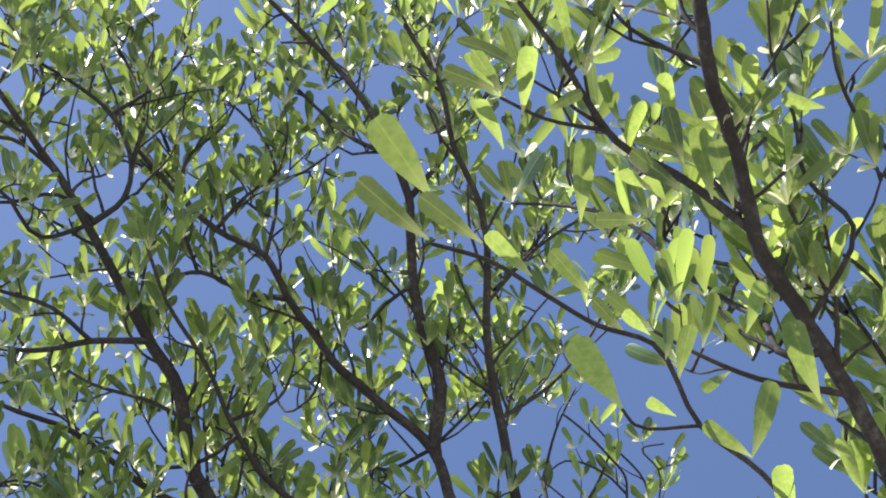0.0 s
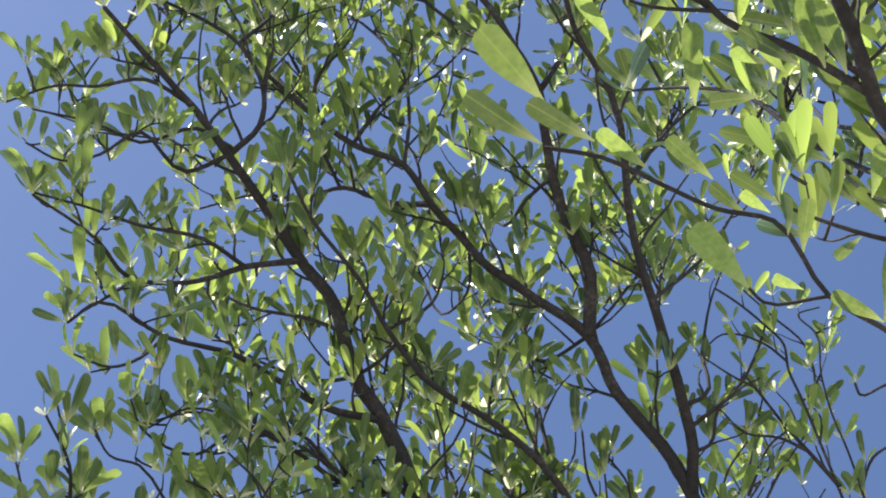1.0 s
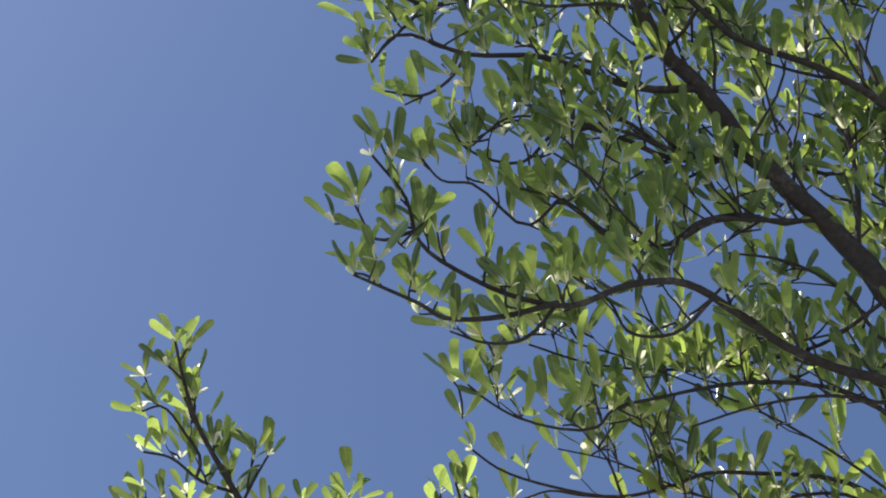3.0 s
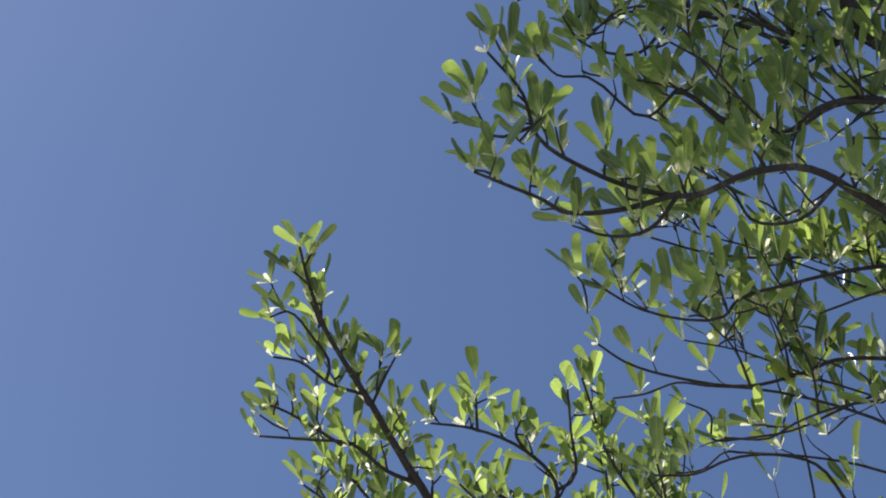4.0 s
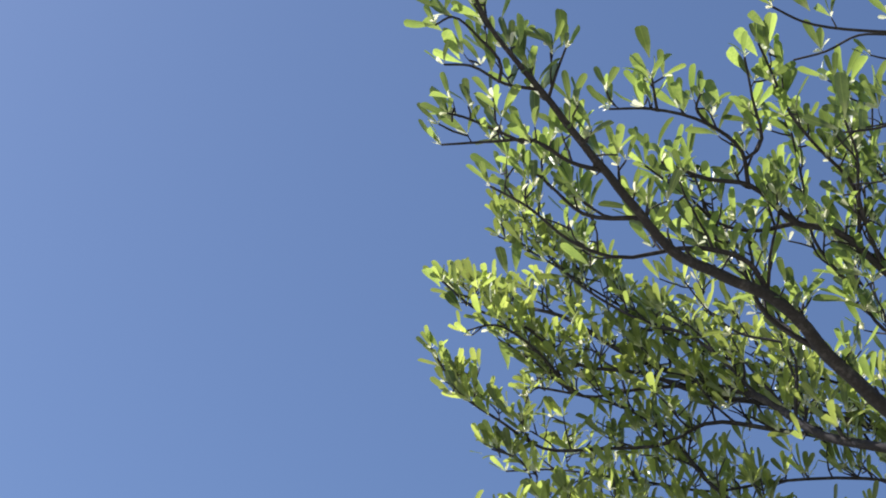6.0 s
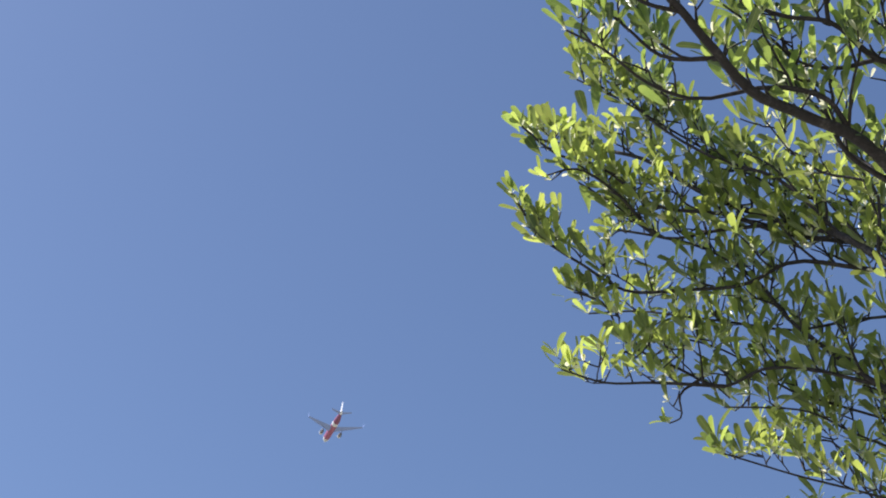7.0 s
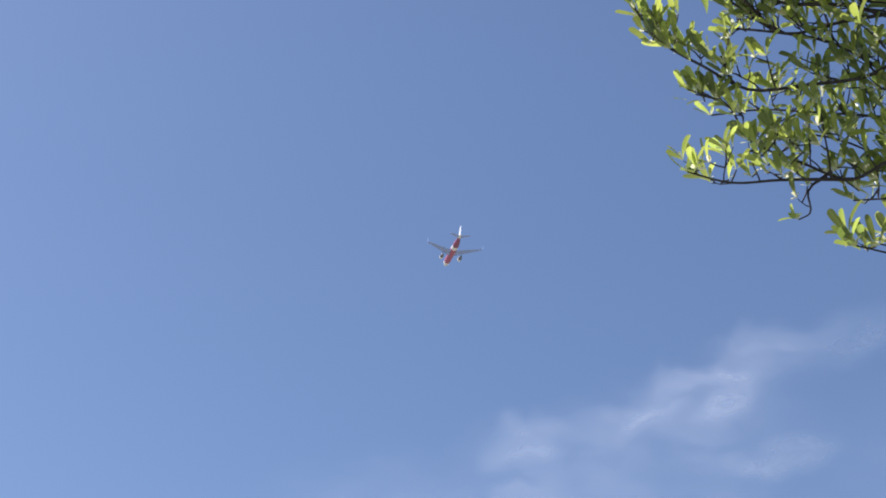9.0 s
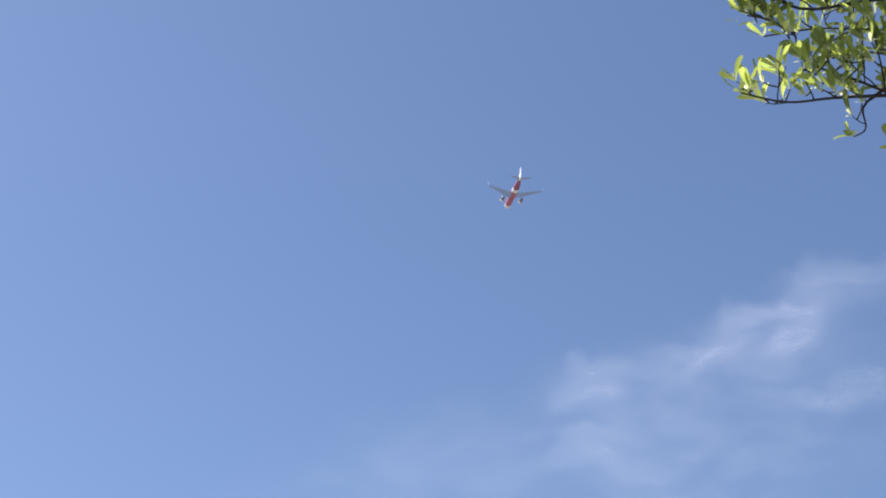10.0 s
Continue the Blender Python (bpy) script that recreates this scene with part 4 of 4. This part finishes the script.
branch("nearby", [(0.899, 0.028, 3.100), (0.877, 0.058, 3.102), (0.870, 0.055, 3.181), (0.867, 0.070, 3.257), (0.832, 0.090, 3.347), (0.790, 0.101, 3.437), (0.760, 0.143, 3.518), (0.735, 0.198, 3.593)], 0.0045, 0.0019)
branch("nearby", [(0.681, -0.043, 3.168), (0.681, -0.098, 3.222), (0.685, -0.151, 3.276), (0.676, -0.211, 3.334)], 0.0031, 0.0016)
branch("nearby", [(1.300, 0.600, 2.900), (1.232, 0.212, 2.958), (1.127, 0.027, 3.081), (1.025, -0.016, 3.211), (0.983, -0.018, 3.267), (0.942, -0.007, 3.320), (0.885, 0.002, 3.378), (0.835, -0.013, 3.430)], 0.0045, 0.0017)
branch("nearby", [(1.206, 0.175, 2.963), (1.073, 0.017, 3.103), (0.947, -0.113, 3.166), (0.847, -0.161, 3.209), (0.777, -0.163, 3.234), (0.735, -0.179, 3.252), (0.699, -0.206, 3.269)], 0.006, 0.0018)
branch("nearby", [(1.206, 0.175, 2.963), (1.095, -0.009, 3.152), (1.012, -0.055, 3.188), (0.951, -0.064, 3.212), (0.897, -0.056, 3.230), (0.859, -0.034, 3.241)], 0.0055, 0.0017)
branch("nearby", [(1.206, 0.175, 2.963), (1.042, -0.002, 3.084), (0.995, -0.007, 3.102), (0.944, -0.016, 3.122), (0.897, -0.022, 3.140), (0.860, -0.038, 3.155), (0.826, -0.058, 3.170)], 0.005, 0.0017)
branch("mid", [(0.84, 0.08, 3.32), (0.82, 0.06, 3.45), (0.81, 0.04, 3.57), (0.79, 0.03, 3.68)], 0.0038, 0.0020)
branch("mid", [(0.842, 0.018, 3.117), (0.860, 0.030, 3.270), (0.890, 0.060, 3.430), (0.900, 0.060, 3.590)], 0.0038, 0.0020)
branch("mid", [(0.98, -0.02, 3.27), (0.97, -0.03, 3.39), (0.97, -0.05, 3.50), (0.97, -0.09, 3.61)], 0.0038, 0.0020)
branch("mid", [(0.575, -0.096, 3.190), (0.590, -0.080, 3.360), (0.600, -0.060, 3.540), (0.600, -0.050, 3.720)], 0.0032, 0.0020)
branch("mid", [(0.84, -0.01, 3.43), (0.83, -0.04, 3.43), (0.86, -0.12, 3.51), (0.88, -0.19, 3.60), (0.89, -0.26, 3.68)], 0.0032, 0.0020)

# single blades near the path
single_leaf((0.435, 0.207, 2.850), (0.356, 0.218, 2.852), 0.020)
single_leaf((0.465, 0.177, 2.844), (0.397, 0.189, 2.844), 0.018)
single_leaf((0.516, 0.167, 2.847), (0.464, 0.170, 2.845), 0.017)
single_leaf((0.622, 0.180, 2.774), (0.552, 0.171, 2.786), 0.027, 1.0)
single_leaf((0.661, 0.153, 2.778), (0.627, 0.162, 2.773), 0.017)
single_leaf((0.598, 0.141, 2.824), (0.554, 0.143, 2.822), 0.018)
single_leaf((0.612, 0.127, 2.819), (0.575, 0.130, 2.813), 0.017)
single_leaf((0.632, 0.131, 2.808), (0.602, 0.102, 2.802), 0.023)
single_leaf((0.653, 0.134, 2.807), (0.618, 0.095, 2.806), 0.016)
single_leaf((0.727, 0.130, 2.765), (0.679, 0.138, 2.769), 0.018)
single_leaf((0.738, 0.132, 2.782), (0.698, 0.075, 2.785), 0.019)
single_leaf((0.795, 0.147, 2.743), (0.740, 0.116, 2.757), 0.026)
# extra blade, added sunward of the big dark one to keep it in shade
single_leaf((0.458, 0.199, 2.993), (0.372, 0.188, 3.008), 0.034, 0.05)
single_leaf((0.603, 0.121, 3.076), (0.543, 0.067, 3.076), 0.022)
single_leaf((0.648, 0.074, 3.081), (0.605, 0.112, 3.071), 0.020)
single_leaf((0.510, 0.145, 3.002), (0.495, 0.098, 2.987), 0.021, 1.0)
single_leaf((0.508, 0.130, 3.110), (0.449, 0.112, 3.105), 0.029)
single_leaf((0.637, 0.156, 3.004), (0.578, 0.154, 3.004), 0.022)
single_leaf((0.664, 0.028, 3.097), (0.594, 0.038, 3.100), 0.016)
single_leaf((0.768, 0.073, 3.000), (0.733, 0.027, 2.993), 0.022)
single_leaf((0.516, 0.097, 3.173), (0.462, 0.045, 3.166), 0.020)
single_leaf((0.478, 0.098, 3.164), (0.420, 0.125, 3.153), 0.017)
single_leaf((0.482, 0.097, 3.163), (0.427, 0.088, 3.154), 0.017)
single_leaf((0.528, 0.078, 3.170), (0.528, 0.041, 3.145), 0.013)
single_leaf((0.751, -0.142, 3.225), (0.703, -0.108, 3.220), 0.022)
single_leaf((0.813, -0.048, 3.202), (0.756, -0.068, 3.199), 0.025)
single_leaf((0.682, 0.004, 3.045), (0.616, -0.027, 3.048), 0.026)
single_leaf((0.849, 0.063, 2.953), (0.768, 0.035, 2.973), 0.029)
single_leaf((0.619, -0.006, 3.137), (0.567, -0.030, 3.130), 0.021)
single_leaf((0.649, 0.010, 3.126), (0.592, -0.010, 3.121), 0.021)
single_leaf((0.673, 0.013, 3.071), (0.609, -0.020, 3.072), 0.022)
single_leaf((0.853, -0.012, 3.126), (0.781, -0.031, 3.133), 0.025)
single_leaf((0.809, -0.097, 3.202), (0.756, -0.092, 3.198), 0.026)
single_leaf((0.832, 0.112, 3.077), (0.815, 0.146, 3.055), 0.018)
single_leaf((0.664, 0.050, 3.162), (0.617, 0.064, 3.154), 0.018)
single_leaf((0.497, 1.177, 3.896), (0.453, 1.114, 3.906), 0.030)
single_leaf((0.477, 1.219, 3.803), (0.414, 1.182, 3.806), 0.024)
single_leaf((0.490, 1.246, 3.862), (0.495, 1.197, 3.856), 0.016)
single_leaf((0.521, 1.273, 3.802), (0.461, 1.258, 3.793), 0.016)
single_leaf((0.563, 1.284, 3.869), (0.531, 1.228, 3.876), 0.022)
single_leaf((0.547, 1.290, 3.691), (0.496, 1.236, 3.706), 0.027)
single_leaf((0.629, 1.314, 3.742), (0.563, 1.264, 3.759), 0.030)
single_leaf((0.619, 1.264, 3.888), (0.596, 1.208, 3.893), 0.026)
single_leaf((0.656, 1.287, 4.148), (0.601, 1.246, 4.148), 0.026)
single_leaf((0.636, 1.262, 4.072), (0.630, 1.224, 4.060), 0.014)
single_leaf((0.550, 1.216, 3.886), (0.509, 1.173, 3.887), 0.022)
single_leaf((0.719, 1.272, 4.225), (0.694, 1.200, 4.230), 0.029)
single_leaf((0.838, 1.508, 3.849), (0.781, 1.460, 3.865), 0.029)
single_leaf((0.845, 1.513, 3.843), (0.783, 1.516, 3.828), 0.014)
single_leaf((1.074, 1.636, 4.122), (1.021, 1.583, 4.137), 0.049)
single_leaf((0.843, 1.290, 4.110), (0.772, 1.250, 4.119), 0.045)
single_leaf((0.901, 1.686, 3.931), (0.874, 1.638, 3.936), 0.021)
single_leaf((0.974, 1.698, 3.937), (0.922, 1.657, 3.947), 0.031)
single_leaf((0.895, 1.723, 3.906), (0.859, 1.697, 3.900), 0.025)
single_leaf((1.237, 2.109, 4.158), (1.196, 2.025, 4.195), 0.031)
single_leaf((1.157, 1.930, 3.900), (1.135, 1.880, 3.908), 0.022)
single_leaf((0.965, 1.362, 4.061), (0.906, 1.316, 4.072), 0.030)
single_leaf((1.216, 1.685, 3.921), (1.164, 1.645, 3.935), 0.038)
single_leaf((0.963, 1.542, 3.885), (0.917, 1.539, 3.868), 0.030)
single_leaf((1.112, 1.548, 4.066), (1.071, 1.511, 4.068), 0.028)
single_leaf((1.110, 1.292, 4.077), (1.071, 1.247, 4.081), 0.025)
single_leaf((0.947, 1.242, 4.280), (0.894, 1.190, 4.285), 0.028)
single_leaf((0.840, 1.399, 3.839), (0.798, 1.375, 3.834), 0.023)
single_leaf((0.327, 1.689, 3.944), (0.292, 1.642, 3.947), 0.026)
single_leaf((0.399, 1.764, 3.956), (0.385, 1.705, 3.966), 0.014)
single_leaf((0.381, 1.772, 3.953), (0.348, 1.725, 3.957), 0.018)
single_leaf((0.450, 1.845, 3.965), (0.446, 1.786, 3.973), 0.014)
single_leaf((0.498, 1.911, 3.984), (0.490, 1.846, 3.998), 0.027)
single_leaf((0.587, 1.938, 4.033), (0.573, 1.861, 4.056), 0.026)
single_leaf((0.593, 1.941, 4.029), (0.612, 1.880, 4.032), 0.013)
single_leaf((0.573, 1.938, 4.036), (0.546, 1.907, 4.026), 0.017)
single_leaf((0.560, 2.008, 3.973), (0.570, 1.939, 3.987), 0.026)
single_leaf((0.364, 1.862, 3.978), (0.311, 1.830, 3.972), 0.023)
single_leaf((0.347, 1.877, 3.950), (0.305, 1.847, 3.942), 0.020)
single_leaf((0.392, 1.938, 3.953), (0.355, 1.888, 3.961), 0.027)
single_leaf((0.398, 1.942, 3.949), (0.335, 1.918, 3.939), 0.015)
single_leaf((0.436, 2.037, 3.924), (0.407, 1.978, 3.939), 0.021)
single_leaf((0.380, 2.070, 3.871), (0.354, 2.021, 3.878), 0.021)
single_leaf((0.527, 2.073, 3.931), (0.512, 2.014, 3.944), 0.024)
single_leaf((0.796, 2.030, 4.159), (0.760, 1.963, 4.179), 0.027)
single_leaf((0.808, 2.076, 4.148), (0.763, 2.029, 4.156), 0.030)
single_leaf((1.007, 1.987, 4.162), (0.952, 1.942, 4.174), 0.034)
single_leaf((1.025, 2.001, 4.165), (1.001, 1.918, 4.194), 0.025)
single_leaf((0.996, 2.023, 4.156), (0.941, 1.982, 4.164), 0.028)
single_leaf((1.130, 1.932, 3.945), (1.100, 1.851, 3.981), 0.029)
single_leaf((1.232, 2.083, 4.044), (1.219, 2.005, 4.068), 0.026)
single_leaf((0.740, 2.128, 4.109), (0.715, 2.081, 4.111), 0.030)
single_leaf((0.962, 2.103, 4.140), (0.922, 2.052, 4.152), 0.028)
single_leaf((1.082, 2.071, 4.128), (1.064, 1.999, 4.148), 0.028)
single_leaf((0.894, 2.118, 4.131), (0.855, 2.071, 4.138), 0.028)
single_leaf((0.456, 1.962, 3.958), (0.442, 1.900, 3.972), 0.025)
single_leaf((0.642, 2.248, 4.067), (0.604, 2.195, 4.079), 0.028)
single_leaf((0.495, 1.986, 3.948), (0.490, 1.934, 3.952), 0.021)
single_leaf((1.204, 2.260, 4.235), (1.168, 2.190, 4.260), 0.032)
single_leaf((0.620, 3.310, 4.655), (0.566, 3.245, 4.668), 0.031)
single_leaf((0.681, 3.317, 4.583), (0.625, 3.257, 4.594), 0.028)
single_leaf((0.621, 3.342, 4.467), (0.589, 3.288, 4.467), 0.027)
single_leaf((0.669, 3.362, 4.420), (0.626, 3.305, 4.427), 0.030)
single_leaf((0.689, 3.401, 4.357), (0.640, 3.336, 4.377), 0.030)
single_leaf((0.724, 3.380, 4.373), (0.710, 3.300, 4.403), 0.024)
single_leaf((0.827, 3.412, 4.479), (0.800, 3.327, 4.514), 0.031)
single_leaf((0.810, 3.306, 4.732), (0.765, 3.232, 4.753), 0.035)
single_leaf((0.828, 3.282, 4.723), (0.804, 3.192, 4.756), 0.034)
single_leaf((1.060, 3.145, 3.572), (0.996, 3.100, 3.602), 0.037)
single_leaf((1.065, 3.133, 3.588), (1.044, 3.081, 3.607), 0.018)
single_leaf((1.330, 3.479, 3.632), (1.286, 3.430, 3.657), 0.035)
single_leaf((1.026, 3.439, 3.861), (0.982, 3.417, 3.835), 0.023)
single_leaf((0.752, 3.412, 4.185), (0.715, 3.375, 4.172), 0.018)
single_leaf((0.749, 3.344, 3.908), (0.713, 3.300, 3.909), 0.022)
single_leaf((0.851, 3.451, 4.051), (0.797, 3.405, 4.058), 0.029)
single_leaf((0.435, 1.159, 4.362), (0.355, 1.149, 4.344), 0.029)
single_leaf((0.447, 1.171, 4.313), (0.365, 1.147, 4.302), 0.031)
single_leaf((0.305, 1.090, 4.381), (0.230, 1.046, 4.372), 0.037)
single_leaf((0.313, 1.085, 4.382), (0.310, 1.019, 4.375), 0.019)
single_leaf((0.478, 1.170, 4.350), (0.413, 1.092, 4.359), 0.025)
single_leaf((0.604, 1.222, 4.287), (0.551, 1.174, 4.286), 0.027)
single_leaf((0.595, 1.224, 4.269), (0.524, 1.232, 4.246), 0.019)
single_leaf((0.630, 1.202, 4.130), (0.588, 1.161, 4.126), 0.024)
single_leaf((0.695, 1.234, 4.163), (0.657, 1.174, 4.168), 0.026)
single_leaf((0.614, 1.241, 4.053), (0.571, 1.198, 4.053), 0.023)
single_leaf((0.846, 0.952, 4.701), (0.764, 0.903, 4.700), 0.035)
single_leaf((1.060, 1.204, 4.070), (0.980, 1.158, 4.089), 0.035)
single_leaf((0.847, 1.247, 4.095), (0.778, 1.214, 4.100), 0.036)
single_leaf((1.071, 0.932, 4.551), (1.043, 0.847, 4.551), 0.029)
single_leaf((1.237, 0.983, 4.467), (1.183, 0.899, 4.480), 0.032)
single_leaf((1.231, 0.725, 4.793), (1.172, 0.671, 4.789), 0.029)
single_leaf((0.947, 0.846, 4.624), (0.882, 0.814, 4.617), 0.027)
single_leaf((0.365, 1.089, 4.410), (0.348, 1.048, 4.395), 0.017)

# ---- a second tree, added unseen so that its crown shades the first ----
shade_tree = new("tree")
shade_tree.location = (-2.45, 1.4, 0)
tagged(shade_tree, "taller tree added unseen for shade, with dark bark and spoon-shaped leaves", "tree")
tv, tf = [], []
tube(tv, tf, glide([(0, 0, -0.1), (0.03, 0.0, 0.3), (-0.02, 0.03, 1.6), (0.02, 0.0, 3.0), (0.05, 0.02, 4.2)]), [0.17 - 0.007 * k for k in range(17)], 14)
part("trunk", mesh_of("trunk", tv, tf, [BARK]), shade_tree)
FORK = (-2.40, 1.42, 4.15)
for out, side, rise in ((1.30, -0.42, 2.45), (1.60, -0.18, 2.75), (1.75, 0.08, 3.05), (1.55, 0.34, 2.85), (1.25, 0.62, 2.60), (1.85, -0.30, 3.45), (1.95, 0.22, 3.60), (1.05, 0.05, 3.10), (0.9, -0.25, 3.7), (1.2, 0.15, 4.0), (0.7, 0.35, 3.5)):
    x, y, z = FORK
    branch("high", [FORK, (x + 0.22 * out, y + 0.3 * side, z + 0.42 * rise), (x + 0.55 * out, y + 0.7 * side, z + 0.75 * rise), (x + 0.8 * out, y + side, z + 0.9 * rise), (x + out, y + 1.2 * side, z + rise)], 0.034, 0.005, shade_tree)

# ---- the airliner ----
plane = new("airplane")
HEADING, PLACE = 12, (43, 856, 535)
plane.matrix_basis = pose(*PLACE, 2.5, 0, HEADING)
tagged(plane, "red and white twin-engined airliner flying high in the clear sky", "airplane")


def lathe(rows, sides, mats=None):
    """A round body along y from rows of (y, radius, z)."""
    verts, faces, slots = [], [], []
    for y, r, z in rows:
        for s in range(sides):
            a = 2 * math.pi * s / sides
            verts.append(Vector((r * math.cos(a), y, z + r * math.sin(a))))
    for i in range(len(rows) - 1):
        for s in range(sides):
            a, b = i * sides + s, i * sides + (s + 1) % sides
            faces.append((a, a + sides, b + sides, b))
            slots.append(mats(0.5 * (rows[i][0] + rows[i + 1][0])) if mats else 0)
    faces.append(tuple(range(sides)))
    faces.append(tuple(reversed(range(len(verts) - sides, len(verts)))))
    slots += [slots[0], slots[-1]]
    return verts, faces, slots


def livery(y):
    if y > 13.2 or y < -15.4:
        return 0
    if y > -3.5:
        return 1
    return 0 if y > -6.8 else 2


hull = [(18.6, 0.15, -0.35), (18.2, 0.7, -0.3), (17.3, 1.25, -0.2), (15.8, 1.72, -0.08), (13.2, 1.97, 0), (9, 1.98, 0), (4, 1.98, 0), (0, 1.98, 0), (-3.5, 1.98, 0), (-6.8, 1.96, 0.02), (-9.5, 1.75, 0.2), (-12.5, 1.3, 0.6), (-15.4, 0.85, 0.95), (-17.6, 0.45, 1.25), (-18.7, 0.15, 1.4)]
hv, hf, hs = lathe(hull, 24, livery)
part("fuselage", mesh_of("fuselage", hv, hf, [WHITE_PAINT, HAZED_RED_PAINT, HAZED_DARK_RED_PAINT], slots=hs), plane, "red fuselage with white nose, band and tail")


def wing_mesh(name, root, tip, mats):
    """A swept blade: root and tip are (x, y front, y rear, z, thickness)."""
    verts, faces = [], []
    for x, yf, yr, z, th in (root, tip):
        c = yf - yr
        for u, h in ((0.0, 0.0), (0.08, 0.35), (0.3, 0.5), (0.65, 0.32), (1.0, 0.02), (0.65, -0.2), (0.3, -0.32), (0.08, -0.25)):
            verts.append(Vector((x, yf - u * c, z + h * th)))
    for s in range(8):
        faces.append((s, (s + 1) % 8, 8 + (s + 1) % 8, 8 + s))
    faces += [tuple(range(8)), tuple(range(8, 16))]
    return mesh_of(name, verts, faces, mats, smooth=False)


for sgn in (-1, 1):
    part("wing", wing_mesh("wing", (1.6 * sgn, 4.4, -2.6, -1.0, 0.95), (17.0 * sgn, -4.6, -6.2, 0.5, 0.2), [HAZED_GREY_PAINT]), plane, "grey swept wing, tinted blue for distance haze")
    part("winglet", wing_mesh("winglet", (17.0 * sgn, -4.7, -6.2, 0.5, 0.2), (17.5 * sgn, -6.0, -6.8, 2.6, 0.08), [HAZED_GREY_PAINT]), plane)
    part("tailplane", wing_mesh("tailplane", (0.5 * sgn, -14.2, -17.4, 1.1, 0.4), (6.2 * sgn, -17.2, -18.6, 1.6, 0.12), [HAZED_GREY_PAINT]), plane)
    ev, ef, es = lathe([(6.6, 0.82, 0), (6.9, 0.98, 0), (6.3, 1.14, 0), (4.9, 1.18, 0), (3.4, 0.98, 0), (2.4, 0.7, 0), (1.7, 0.45, 0)], 16, lambda y: 0 if y > 4.6 else 1)
    en = part("engine", mesh_of("engine", ev, ef, [WHITE_PAINT, DARK_METAL], slots=es), plane, "engine with a white cowling and dark exhaust")
    en.location = (5.75 * sgn, 0, -2.0)
    pv, pf = [], []
    tube(pv, pf, [Vector((5.75 * sgn, 4.8, -1.4)), Vector((5.75 * sgn, 2.6, -0.95)), Vector((5.75 * sgn, 0.6, -0.7))], [0.3, 0.3, 0.2], 8)
    part("pylon", mesh_of("pylon", pv, pf, [HAZED_GREY_PAINT]), plane)
fin = wing_mesh("fin", (1.4, -12.2, -17.6, 0, 0.45), (7.6, -16.6, -18.9, 0, 0.15), [WHITE_PAINT])
fn = part("fin", fin, plane, "white tail fin")
fn.matrix_basis = Matrix(((0, 0, 1, 0), (0, 1, 0, 0), (1, 0, 0, 0), (0, 0, 0, 1)))

# ---- thin clouds, far off ----
cv, cf = [], []
NX, NY = 50, 20
for j in range(NY + 1):
    for i in range(NX + 1):
        x, y = -1500 + 2500 * i / NX, -420 + 760 * j / NY
        cv.append(Vector((x, y, 60 * noise.noise((x * 0.003, y * 0.003, 4)) + x * x * 0.00012)))
for j in range(NY):
    for i in range(NX):
        a = j * (NX + 1) + i
        cf.append((a, a + 1, a + NX + 2, a + NX + 1))
cloud = new("cloud", mesh_of("cloud", cv, cf, [CLOUD]))
cloud.matrix_basis = look((575, 3089, 1555), (575 * 2, 3089 * 2, 1555 * 2 - 1.6))
tagged(cloud, "thin white wisps of cloud in the blue sky", "cloud", kind="structure")
